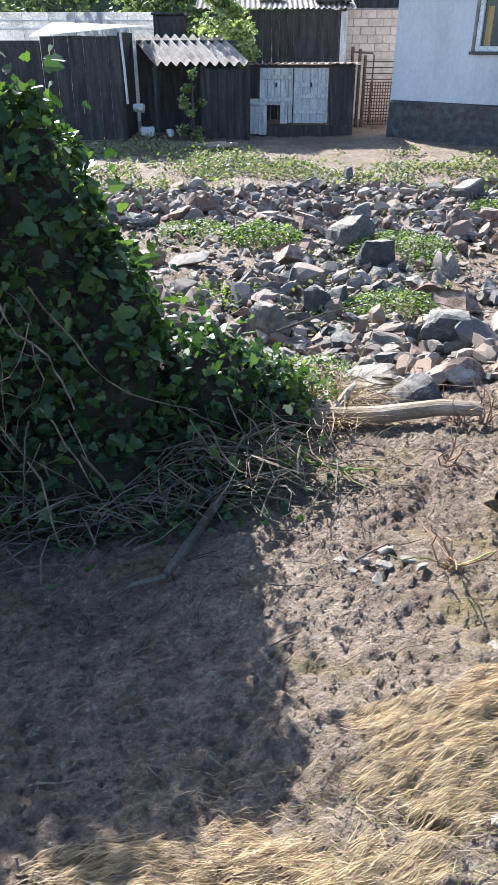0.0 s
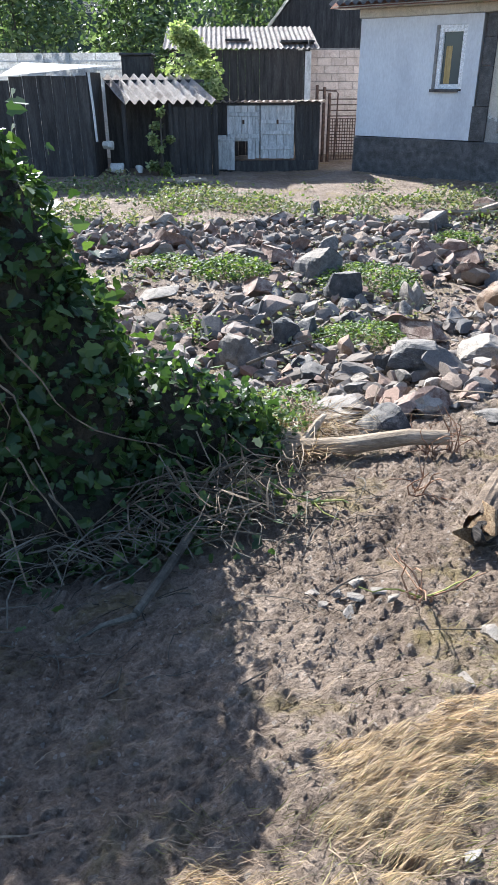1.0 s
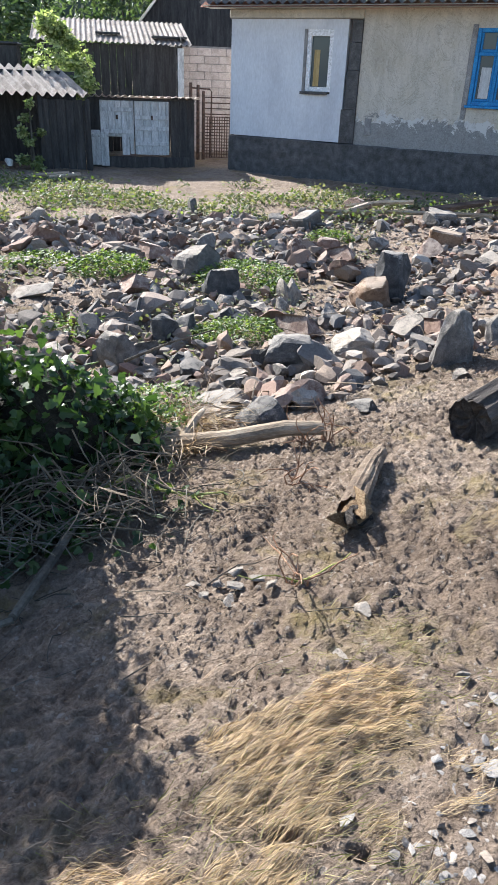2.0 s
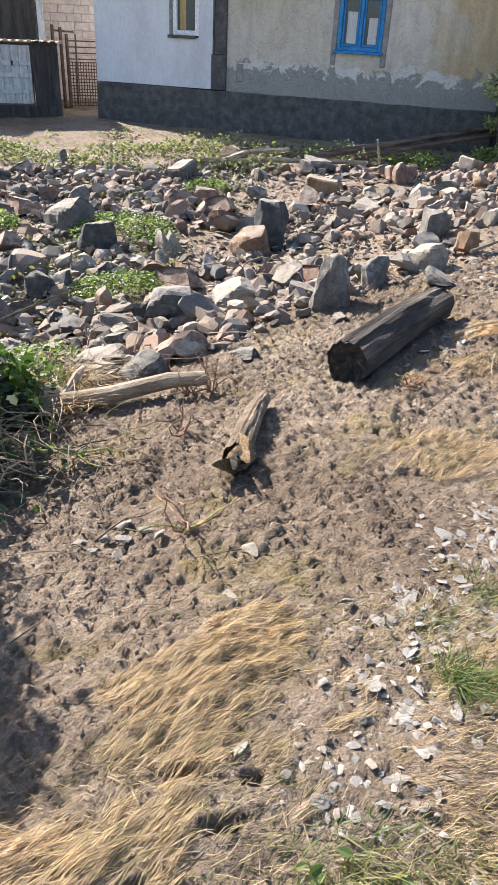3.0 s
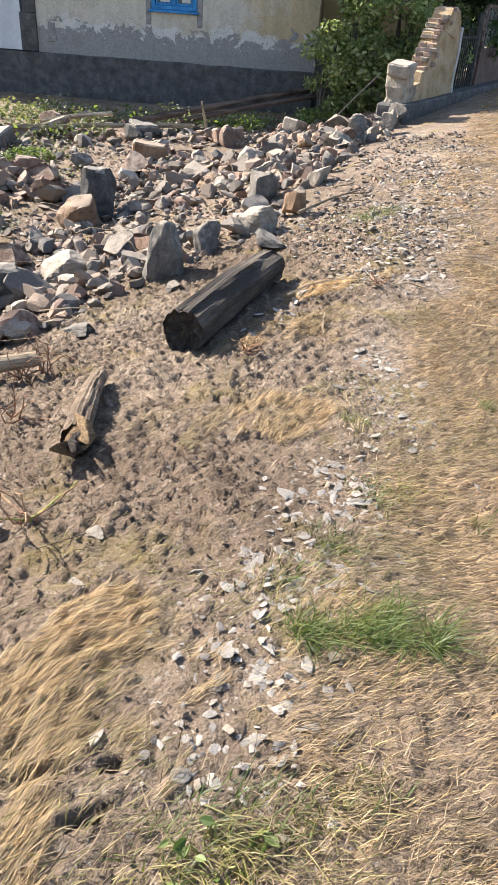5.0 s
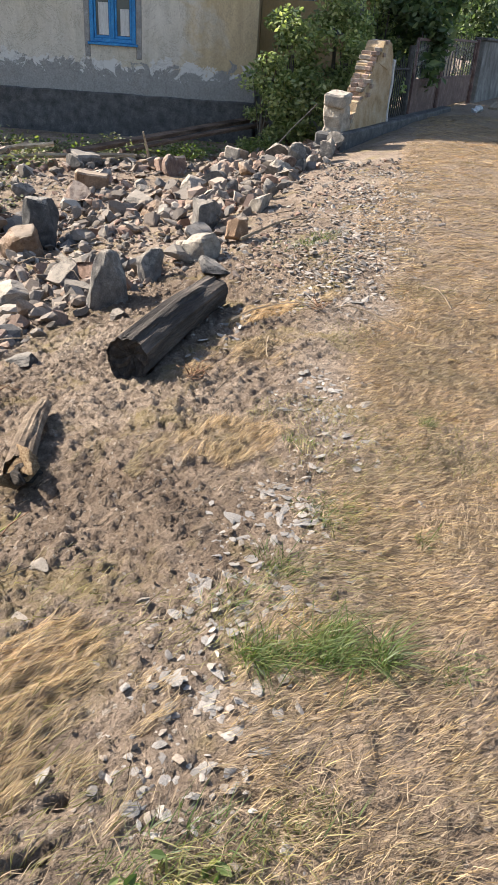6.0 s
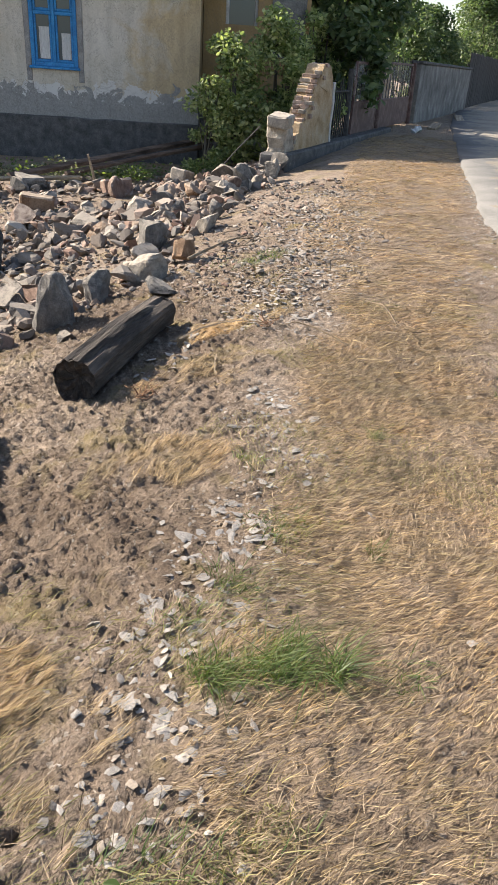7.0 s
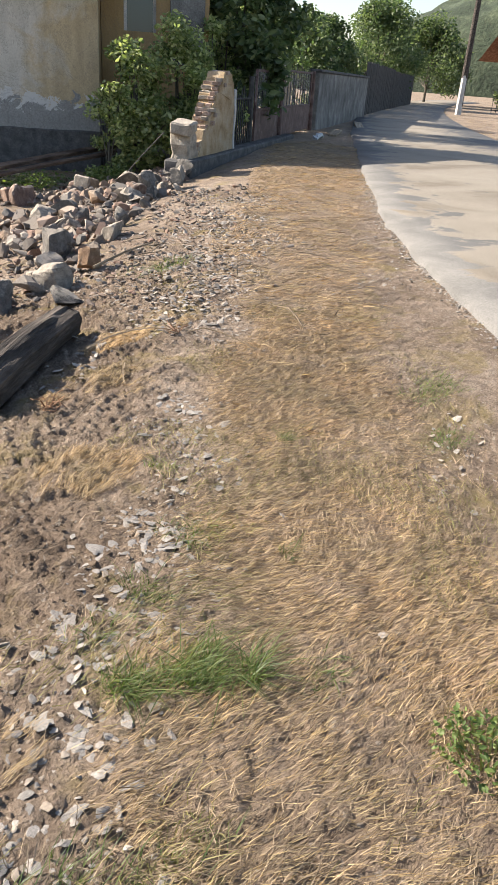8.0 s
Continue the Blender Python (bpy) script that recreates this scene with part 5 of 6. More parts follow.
def island_stone(name, cols):
    m, n, l, b = mat(name, 0.9)
    g = n.new("ShaderNodeNewGeometry")
    col = ramp(n, l, g.outputs["Random Per Island"], [(i / (len(cols) - 1), c) for i, c in enumerate(cols)])
    fine = noise_tex(n, l, g.outputs["Position"], 60, 5, 0.7)
    col = mix(n, l, 1.0, col, ramp(n, l, fine, [(0.3, (0.65, 0.64, 0.62)), (0.7, (1.2, 1.2, 1.2))]), "MULTIPLY")
    l.new(col, b.inputs["Base Color"])
    b.inputs["Specular IOR Level"].default_value = 0.25
    bump(n, l, b, fine, 0.5, 0.006)
    return m


M_GRIT = island_stone("mixed_rubble_chips", [(0.1, 0.087, 0.075), (0.22, 0.182, 0.146), (0.11, 0.106, 0.102), (0.27, 0.206, 0.154), (0.21, 0.132, 0.1), (0.37, 0.326, 0.272), (0.15, 0.128, 0.108)])
M_PEBBLE = island_stone("pale_limestone_chips", [(0.16, 0.142, 0.124), (0.29, 0.262, 0.23), (0.34, 0.31, 0.275), (0.22, 0.2, 0.178), (0.3, 0.245, 0.19), (0.4, 0.37, 0.33)])
pts = np.stack([rng.uniform(-2.8, 10.5, 14000), rng.uniform(3.6, 12.9, 14000)], 1)
keep = np.array([in_rubble(x, y) and not in_green(x, y) for x, y in pts]) & (value_noise(pts[:, 0], pts[:, 1], 0.9, 21) > 0.2)
pts = pts[keep]
tagged(scatter_stones("rubble_chips", pts, rng.choice([0.035, 0.05, 0.07, 0.1, 0.13], len(pts), p=[0.3, 0.3, 0.2, 0.13, 0.07]), M_GRIT, 0.65, 1), "small broken stones and brick chips between the rubble", "rubble", kind="stuff")

pts = np.stack([rng.uniform(-2.8, 10.8, 5200), rng.uniform(3.6, 12.9, 5200)], 1)
keep = np.array([in_rubble(x, y) and not in_green(x, y) for x, y in pts]) & (value_noise(pts[:, 0], pts[:, 1], 0.7, 22) > 0.36) & (((pts[:, 0] - 3.9) / 1.3) ** 2 + ((pts[:, 1] - 6.3) / 0.9) ** 2 > rng.uniform(0.2, 1.3, len(pts))) & (((pts[:, 0] - 2.0) / 0.7) ** 2 + ((pts[:, 1] - 5.7) / 0.5) ** 2 > rng.uniform(0.2, 1.3, len(pts)))
pts = pts[keep]
tagged(scatter_stones("broken_rubble", pts, rng.choice([0.12, 0.16, 0.2, 0.26, 0.32], len(pts), p=[0.48, 0.31, 0.15, 0.05, 0.01]), M_GRIT, 0.82, 11, 0.2, True), "heaped broken stones and brick from the fallen wall", "rubble", kind="stuff")

# pale chips along the crest of the verge, and grit by the road
def strip(n, a0, a1, s0, s1, seed, thr=0.45, scale=1.6):
    q = np.random.default_rng(seed)
    a, s = q.uniform(a0, a1, n), q.normal(0, 1, n)
    s = s0 + s * s1
    x, y = 1.2 + 0.8 * a - 0.6 * s, 1.0 + 0.6 * a + 0.8 * s
    k = value_noise(x, y, scale, seed) > thr
    return np.stack([x[k], y[k]], 1)


pts = strip(2600, -0.6, 9.0, 0.1, 0.13, 31, 0.3)
tagged(scatter_stones("verge_chips", pts, rng.choice([0.012, 0.018, 0.026, 0.036], len(pts), p=[0.35, 0.3, 0.25, 0.1]), M_PEBBLE, 0.2, 2, 0.34), "flat pale stone chips washed along the verge", "gravel", kind="stuff")
CHIPS = [stone_mesh(900 + j, M_CHIP, 0.16, 1.0 + 0.25 * (j % 3), 12) for j in range(8)]
for k in range(420):
    a, s_ = rs.uniform(-0.55, 2.8), rs.gauss(0.08, 0.13)
    x, y = 1.2 + 0.8 * a - 0.6 * s_, 1.0 + 0.6 * a + 0.8 * s_
    if value_noise(np.array(x), np.array(y), 1.6, 31) < 0.34:
        continue
    w = rs.choice((0.024, 0.03, 0.036, 0.044, 0.058))
    ob = new("stone_chip", rs.choice(CHIPS))
    ob.matrix_world = pose(x, y, on_land(x, y) + float(clods(np.array(x), np.array(y))) + w * 0.03, rs.uniform(-9, 9), rs.uniform(-9, 9), rs.uniform(0, 360)) @ Matrix.Diagonal((w, w * rs.uniform(0.6, 1), w, 1))
    tagged(ob, "flat pale stone chip washed onto the verge", "stone", "stone chips on the verge")
pts = strip(2600, 2.0, 9.0, 0.45, 0.3, 32, 0.4)
tagged(scatter_stones("verge_gravel", pts, rng.uniform(0.02, 0.065, len(pts)), M_PEBBLE, 0.3, 3), "grey gravel patch on the verge", "gravel", kind="stuff")
pts = strip(2600, 3.6, 10.2, 1.15, 0.5, 36, 0.25)
tagged(scatter_stones("slope_gravel", pts, rng.choice([0.025, 0.04, 0.06, 0.09], len(pts), p=[0.4, 0.32, 0.2, 0.08]), M_GRIT, 0.55, 12, 0.35), "crumbled stones and clods on the slope beside the rubble", "gravel", kind="stuff")
pts = strip(700, 0.2, 7.0, -1.05, 0.25, 33, 0.4)
tagged(scatter_stones("roadside_chips", pts, rng.uniform(0.015, 0.05, len(pts)), M_PEBBLE, 0.26, 4), "pale chips half buried beside the road", "gravel", kind="stuff")
pts = strip(4200, -1.0, 16.0, 0.03, 0.06, 34, 0.0)
edge = road_edge(along(pts[:, 0], pts[:, 1]))
pts = pts + edge[:, None] * np.array([[-0.6, 0.8]])
tagged(scatter_stones("road_edge_gravel", pts, rng.uniform(0.012, 0.04, len(pts)), M_PEBBLE, 0.4, 5), "pale gravel along the ragged road edge", "gravel", kind="stuff")
pts = np.stack([rng.uniform(-1.6, 5.0, 19000), rng.uniform(0.4, 5.0, 19000)], 1)
pts = pts[(inland(pts[:, 0], pts[:, 1]) > 0.12) & (value_noise(pts[:, 0], pts[:, 1], 4, 35) > 0.33)]
tagged(scatter_stones("mud_clods", pts, rng.choice([0.008, 0.013, 0.019, 0.026], len(pts), p=[0.35, 0.4, 0.2, 0.05]), M_GROUND, 0.7, 6, 0.35), "clods and small stones in the churned mud", "mud", kind="stuff")
pts = np.array([(0.42, 2.02), (0.47, 1.98), (0.5, 2.08), (0.36, 1.95), (0.56, 2.0), (0.44, 1.9), (0.33, 2.05), (0.6, 1.95), (0.85, 1.72), (1.03, 1.35), (0.7, 1.5)])
for k, (x, y) in enumerate(pts):
    put_stone(x, y, 0.05 + 0.03 * ((k * 7) % 3) / 2, 0.022, "p", 7, 0.3, "pebble")["group"] = "pebbles in the mud"

# ---- driftwood ----
def log(p0, p1, r0, r1, seed, rings=26, sides=28, groove=0.12):
    """A weathered log along its own x: grooved, split along one side, with ragged ends."""
    q = random.Random(seed)
    L = (Vector(p1) - Vector(p0)).length
    bm = bmesh.new()
    grid = []
    for i in range(rings + 1):
        t = i / rings
        row = []
        for k in range(sides):
            a = 2 * math.pi * k / sides
            rad = r0 + (r1 - r0) * t
            rad *= 1 + groove * noise.noise(Vector((t * L * 1.2, 3.2 * math.cos(a), 3.2 * math.sin(a) + seed))) + 0.5 * groove * noise.noise(Vector((t * L * 2, 8 * math.cos(a), 8 * math.sin(a) + seed)))
            crack = math.exp(-((a - 1.9 - 0.25 * math.sin(t * 4)) / 0.1) ** 2)
            rad *= 1 - 0.22 * crack
            x = t * L + (0.05 * noise.noise(Vector((seed, math.cos(a) * 3, math.sin(a) * 3))) if i in (0, rings) else 0)
            row.append(bm.verts.new((x, rad * math.cos(a), rad * math.sin(a) + 0.02 * math.sin(t * 3))))
        grid.append(row)
    for a, b in zip(grid, grid[1:]):
        for k in range(sides):
            bm.faces.new((a[k], b[k], b[(k + 1) % sides], a[(k + 1) % sides]))
    return bm, grid


def end_disc(r, x, seed, out):
    bm = bmesh.new()
    c = bm.verts.new((x - out * 0.05, 0, 0))
    ring0 = [bm.verts.new((x + 0.015 * noise.noise(Vector((k, seed, 2))) - out * 0.03 * (k % 2), 0.55 * r * math.cos(k * math.pi / 8), 0.55 * r * math.sin(k * math.pi / 8))) for k in range(16)]
    ring1 = [bm.verts.new((x, 0.99 * r * math.cos(k * math.pi / 8), 0.99 * r * math.sin(k * math.pi / 8))) for k in range(16)]
    for k in range(16):
        j = (k + 1) % 16
        bm.faces.new((c, ring0[k], ring0[j]))
        bm.faces.new((ring0[k], ring1[k], ring1[j], ring0[j]))
    return bm


def lay_log(name, p0, p1, r0, r1, seed, material, core, label, groove=0.12):
    a = Vector((p0[0], p0[1], on_land(*p0) + r0 * 0.82))
    b = Vector((p1[0], p1[1], on_land(*p1) + r1 * 0.82))
    d = (b - a).normalized()
    s = Vector((0, 0, 1)).cross(d).normalized()
    u = d.cross(s)
    m = Matrix(((d.x, s.x, u.x, a.x), (d.y, s.y, u.y, a.y), (d.z, s.z, u.z, a.z), (0, 0, 0, 1)))
    t = thing(name, m, label, "log")
    bm, _ = log(a, b, r0, r1, seed, groove=groove)
    part("trunk", bm, material, t, smooth=False)
    L = (b - a).length
    part("cut_end", end_disc(r0, 0.05 if r0 < 0.1 else 0.02, seed, -1), core, t, "dark rotten end")
    part("cut_end", end_disc(r1, L - 0.02, seed + 1, 1), core, t)
    return t


lay_log("log", (1.87, 2.985), (2.9, 3.69), 0.118, 0.105, 3, M_BARK, M_BARK, "dark weathered hollow log washed onto the verge", 0.16)
lay_log("rotten_log", (1.03, 2.34), (1.38, 2.92), 0.058, 0.036, 8, M_ROT, M_CORE, "short rotten piece of log with a crumbled end", 0.22)
crumb = thing("rotten_wood_lump", pose(1.02, 2.3, on_land(1.02, 2.3), 0, 0, 55), "crumbling ochre lump of rotten wood", "wood")
for k in range(9):
    me = stone_mesh(700 + k, M_CORE if k % 3 else M_BARK, 0.9, 1.6, 9)
    ob = new("splinter", me)
    ob.parent = crumb
    ob.matrix_basis = pose(rs.uniform(-0.06, 0.08), rs.uniform(-0.045, 0.045), 0.03 + 0.012 * (k % 5), rs.uniform(-40, 40), rs.uniform(-40, 40), rs.uniform(-40, 40)) @ Matrix.Diagonal((0.11, 0.075, 0.08, 1))
plank = thing("driftwood_branch", Matrix.Translation((0, 0, 0)), "bleached barkless branch at the edge of the rubble", "branch")
z0, z1 = on_land(0.3, 3.5) + 0.06, on_land(1.17, 3.3) + 0.06
part("stem", tube([(0.05, 3.55, z0 + 0.01), (0.35, 3.49, z0 + 0.015), (0.7, 3.41, (z0 + z1) / 2), (1.0, 3.33, z1 + 0.01), (1.2, 3.29, z1 + 0.02)], [0.05, 0.058, 0.05, 0.045, 0.038], 12), M_DRIFT, plank)
part("side_twig", tube([(0.45, 3.48, z0 + 0.04), (0.55, 3.6, z0 + 0.12), (0.6, 3.68, z0 + 0.13)], [0.03, 0.024, 0.012], 8), M_DRIFT, plank)
part("splinter", worn_box(0.1, 0.5, 3.5, 3.62, z0 + 0.0, z0 + 0.08, 3, 0.05, 0.01), M_DRIFT, plank)

# timbers lying at the far side of the rubble
def straight(name, p0, p1, r0, r1, material, label, group="", category="timber"):
    t = thing(name, Matrix.Identity(4), label, category, group)
    part("stem", tube([p0, tuple((Vector(p0) + Vector(p1)) * 0.5 + Vector((0, 0, 0.02))), p1], [r0, (r0 + r1) / 2, r1], 6), material, t)
    return t


straight("long_beam", (5.6, 12.0, -0.42), (12.6, 13.4, 0.12), 0.07, 0.07, M_TIMBER, "long brown beam lying across the rubble", "timbers in the rubble")
straight("long_beam", (6.6, 11.9, -0.4), (10.4, 12.6, -0.1), 0.05, 0.05, M_TIMBER, "thin brown beam beside the longer one", "timbers in the rubble")
straight("lath", (3.6, 12.2, -0.46), (6.8, 11.8, -0.46), 0.04, 0.04, M_DRIFT, "pale lath lying on stones", "timbers in the rubble")
straight("lath", (4.4, 12.6, -0.44), (5.5, 12.2, -0.3), 0.045, 0.045, M_DRIFT, "pale crossed lath on the stones", "timbers in the rubble")
straight("lath", (4.3, 12.1, -0.44), (5.3, 12.7, -0.34), 0.04, 0.04, M_DRIFT, "pale crossed lath on the stones", "timbers in the rubble")
straight("cable", (9.75, 10.4, 0.5), (9.2, 11.0, -0.4), 0.012, 0.012, M_IRON, "slack cable hanging from the broken wall", "", "cable")
straight("stick", (7.0, 11.6, -0.55), (6.85, 11.55, -0.05), 0.03, 0.015, M_DRIFT, "upright dead stick in the rubble", "", "stick")
straight("stick", (4.1, 5.0, -0.05), (5.0, 5.25, 0.02), 0.014, 0.008, M_TWIG, "thin dry stick across the stones", "", "stick")
straight("stick", (0.2, 4.9, -0.3), (0.9, 5.3, -0.22), 0.012, 0.006, M_TWIG, "thin dry stick across the stones", "", "stick")

# ---- ivy-covered stump of the garden fence, with the brush heap at its foot ----
IVY_BLOBS = [((-1.9, 3.15, 0.45), (0.75, 0.5, 1.1)), ((-1.3, 3.1, 0.55), (0.5, 0.45, 1.02)), ((-0.9, 3.05, 0.45), (0.34, 0.4, 0.98)), ((-0.66, 3.05, 0.15), (0.3, 0.42, 0.72)),
             ((-0.3, 3.3, -0.15), (0.42, 0.38, 0.5)), ((0.0, 3.5, -0.35), (0.36, 0.32, 0.48)), ((-1.4, 2.75, -0.35), (0.7, 0.35, 0.45)), ((-0.75, 2.75, -0.3), (0.5, 0.36, 0.4)), ((-0.25, 2.85, -0.35), (0.38, 0.3, 0.3)), ((-2.6, 3.2, 0.45), (0.8, 0.6, 1.2))]
ivy = thing("ivy_hedge", pose(-0.9, 3.1, -0.4), "dense ivy smothering a broken fence, dark green and glossy", "hedge")
inv = pose(0.9, -3.1, 0.4)
# Solid filler mounds behind the leaves; near-black colour stands for shaded depth and stems.
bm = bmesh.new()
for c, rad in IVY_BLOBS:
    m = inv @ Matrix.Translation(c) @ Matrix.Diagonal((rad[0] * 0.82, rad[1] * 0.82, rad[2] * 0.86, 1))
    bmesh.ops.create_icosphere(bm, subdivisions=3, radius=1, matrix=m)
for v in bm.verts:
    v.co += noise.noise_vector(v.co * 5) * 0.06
M_CORE_DARK = rough_mat("shaded_stem_core", (0.014, 0.013, 0.009), (0.034, 0.03, 0.02), (0.075, 0.062, 0.042), 9, 60, relief=1.0, depth=0.05, vary=0)
part("stem_tangle", bm, M_CORE_DARK, ivy, "dark filler core standing for shaded stems inside")
P, N = [], []
for (c, rad), k in zip(IVY_BLOBS, (2600, 2800, 2600, 2100, 1700, 1300, 1000, 800, 450, 1600)):
    p, d = blob_points(rng, k, c, rad, 0.86)
    d = d / np.asarray(rad)
    d /= np.linalg.norm(d, axis=1, keepdims=True)
    stray = rng.random(k) < 0.14
    p[stray] += d[stray] * rng.uniform(0.02, 0.16, (stray.sum(), 1))
    P.append(p), N.append(d)
P, N = np.concatenate(P), np.concatenate(N)
ok = P[:, 2] > land(P[:, 0], P[:, 1]) + 0.02
for c, rad in IVY_BLOBS:
    ok &= (((P - np.asarray(c)) / (np.asarray(rad) * 0.8)) ** 2).sum(1) > 1
P, N = P[ok], N[ok]
off = np.array([0.9, -3.1, 0.4])
ob = leaf_cloud("leaves", P + off, rng.choice([0.035, 0.05, 0.068], len(P)), M_IVY, IVY, N * 0.42, 0.1, 5, 0.22)
ob.parent = ivy


def wander(p, d, n, stepl, bend, q, drop=0.0):
    out, p, d = [], Vector(p), Vector(d).normalized()
    for _ in range(n):
        out.append(tuple(p))
        d = (d + Vector((q.gauss(0, bend), q.gauss(0, bend), q.gauss(0, bend) - drop))).normalized()
        p = p + d * stepl
    return out


qv = random.Random(9)
for k in range(130):
    x, y = qv.uniform(-1.8, 0.25), 2.5 + qv.uniform(-0.1, 0.25)
    z = qv.uniform(-0.1, 0.85) if x < -0.6 else qv.uniform(-0.25, 0.12)
    if x > -0.6:
        y += 0.28
    pts = wander((x, y, z), (qv.uniform(-0.6, 0.9), -0.2, -0.9), 10, qv.uniform(0.05, 0.1), 0.2, qv)
    pts = [(a, b, max(c, on_land(a, b) + 0.01)) for a, b, c in pts]
    w = qv.uniform(0.0022, 0.006)
    part("vine", tube([tuple(Vector(p) + Vector(off)) for p in pts], [w * (1 - 0.05 * i) for i in range(10)], 5), M_TWIG if k % 3 else M_DARKTWIG, ivy)


def twig_heap(name, n, centre, spread, length, radius, material, label, seed, lift=0.0, way=None, up=0.15):
    """A heap of thin stems as one mesh."""
    q = np.random.default_rng(seed)
    px = np.asarray(centre)[None, :2] + q.normal(size=(n, 2)) * np.asarray(spread)
    a = q.uniform(0, 2 * math.pi, n) if way is None else q.normal(way, 0.45, n)
    L = q.uniform(0.5, 1.2, n) * length
    segs = 5
    t = np.linspace(0, 1, segs)[None, :]
    curve = q.normal(0, 0.5, (n, 1))
    ang = a[:, None] + curve * t
    X = px[:, :1] + np.cos(ang) * L[:, None] * (t - 0.5)
    Y = px[:, 1:] + np.sin(ang) * L[:, None] * (t - 0.5)
    h = q.uniform(0.0, 1.0, (n, 1))
    Z = land(X, Y) + clods(X, Y) + 0.006 + lift * h + L[:, None] * up * h * np.sin(t * math.pi)
    C = np.stack([X, Y, Z], -1)
    D = np.gradient(C, axis=1)
    D /= np.linalg.norm(D, axis=2, keepdims=True) + 1e-9
    S = np.cross(D, np.array([0, 0, 1.0]))
    S /= np.linalg.norm(S, axis=2, keepdims=True) + 1e-9
    U = np.cross(S, D)
    rad = (radius * q.uniform(0.5, 1.3, (n, 1)) * (1 - 0.6 * t))[..., None]
    V = np.stack([C + S * rad, C - 0.5 * S * rad + 0.87 * U * rad, C - 0.5 * S * rad - 0.87 * U * rad], 2)
    base = np.arange(n * segs * 3).reshape(n, segs, 3)
    f = [np.stack([base[:, :-1, i], base[:, 1:, i], base[:, 1:, (i + 1) % 3], base[:, :-1, (i + 1) % 3]], -1).reshape(-1, 4) for i in range(3)]
    ob = new(name, fast_mesh(name, V.reshape(-1, 3), np.concatenate(f), material))
    return tagged(ob, label, "twigs", kind="stuff")


twig_heap("brush_heap", 360, (-0.2, 2.85), (0.26, 0.16), 0.5, 0.0045, M_TWIG, "heap of dry stems and cut twigs beside the ivy", 71, 0.22)
twig_heap("dark_brush", 300, (-0.75, 2.5), (0.5, 0.13), 0.36, 0.0035, M_DARKTWIG, "dark tangled stems under the ivy", 72, 0.2)
twig_heap("dry_brush", 260, (0.32, 3.75), (0.22, 0.2), 0.4, 0.005, M_STRAWDARK, "dry yellow stalks at the edge of the rubble", 73, 0.1)
twig_heap("ground_twigs", 60, (-0.4, 2.1), (0.5, 0.35), 0.28, 0.003, M_DARKTWIG, "scattered twigs on the shaded mud", 74, 0.0, None, 0.02)
twig_heap("verge_stalks", 320, (2.2, 2.8), (2.0, 1.2), 0.14, 0.0022, M_TWIG, "loose dry stalks on the mud", 75, 0.0, 0.2, 0.03)
twig_heap("rubble_sticks", 140, (2.5, 7.0), (2.2, 2.0), 0.5, 0.006, M_TWIG, "sticks and roots caught in the rubble", 76, 0.12, None, 0.1)

q = np.random.default_rng(78)
px, py = q.normal(-0.55, 0.36, 1400), q.normal(2.78, 0.18, 1400)
p3 = np.stack([px, py, land(px, py) + 0.02 + 0.2 * q.random(1400) * step(2.3, 2.9, py)], 1)
tagged(leaf_cloud("fallen_ivy_leaves", p3, 0.045, M_IVY, IVY, np.tile([0.0, -0.2, 0.5], (1400, 1)), 0.4, 79), "torn ivy leaves among the brush", "leaves", kind="stuff")
br = thing("dark_branch", Matrix.Identity(4), "long dark bare branch lying on the mud", "branch")
part("stem", tube([(-0.3, 2.02, on_land(-0.3, 2.02) + 0.03), (-0.2, 2.35, -0.18), (-0.05, 2.75, -0.16), (0.05, 3.2, -0.12), (0.12, 3.5, -0.06)], [0.016, 0.02, 0.018, 0.014, 0.01], 8), M_DARKTWIG, br)
part("fork", tube([(-0.3, 2.02, on_land(-0.3, 2.02) + 0.02), (-0.42, 1.98, on_land(-0.42, 1.98) + 0.02), (-0.5, 1.9, on_land(-0.5, 1.9) + 0.02)], [0.014, 0.01, 0.006], 6), M_DARKTWIG, br)
st = thing("green_branch", Matrix.Identity(4), "yellow-green leafy shoot fallen across the mud", "branch")
part("stem", tube([(-0.08, 2.8, -0.17), (0.05, 2.84, -0.12), (0.14, 2.88, -0.1), (0.25, 2.8, -0.13), (0.42, 2.74, -0.14), (0.56, 2.73, -0.13)], [0.011, 0.011, 0.01, 0.008, 0.006, 0.004], 7), M_GREENSTEM, st)
part("side_shoot", tube([(0.42, 2.74, -0.14), (0.46, 2.66, -0.15), (0.52, 2.6, -0.15)], [0.005, 0.004, 0.003], 5), M_GREENSTEM, st)
p = np.array([(0.25 + 0.03 * i, 2.78 - 0.005 * i, -0.13 + 0.02 * (i % 2)) for i in range(11)])
ob = leaf_cloud("leaves", p, 0.05, M_WEED, OVAL, None, 0.3, 77)
ob.parent = st

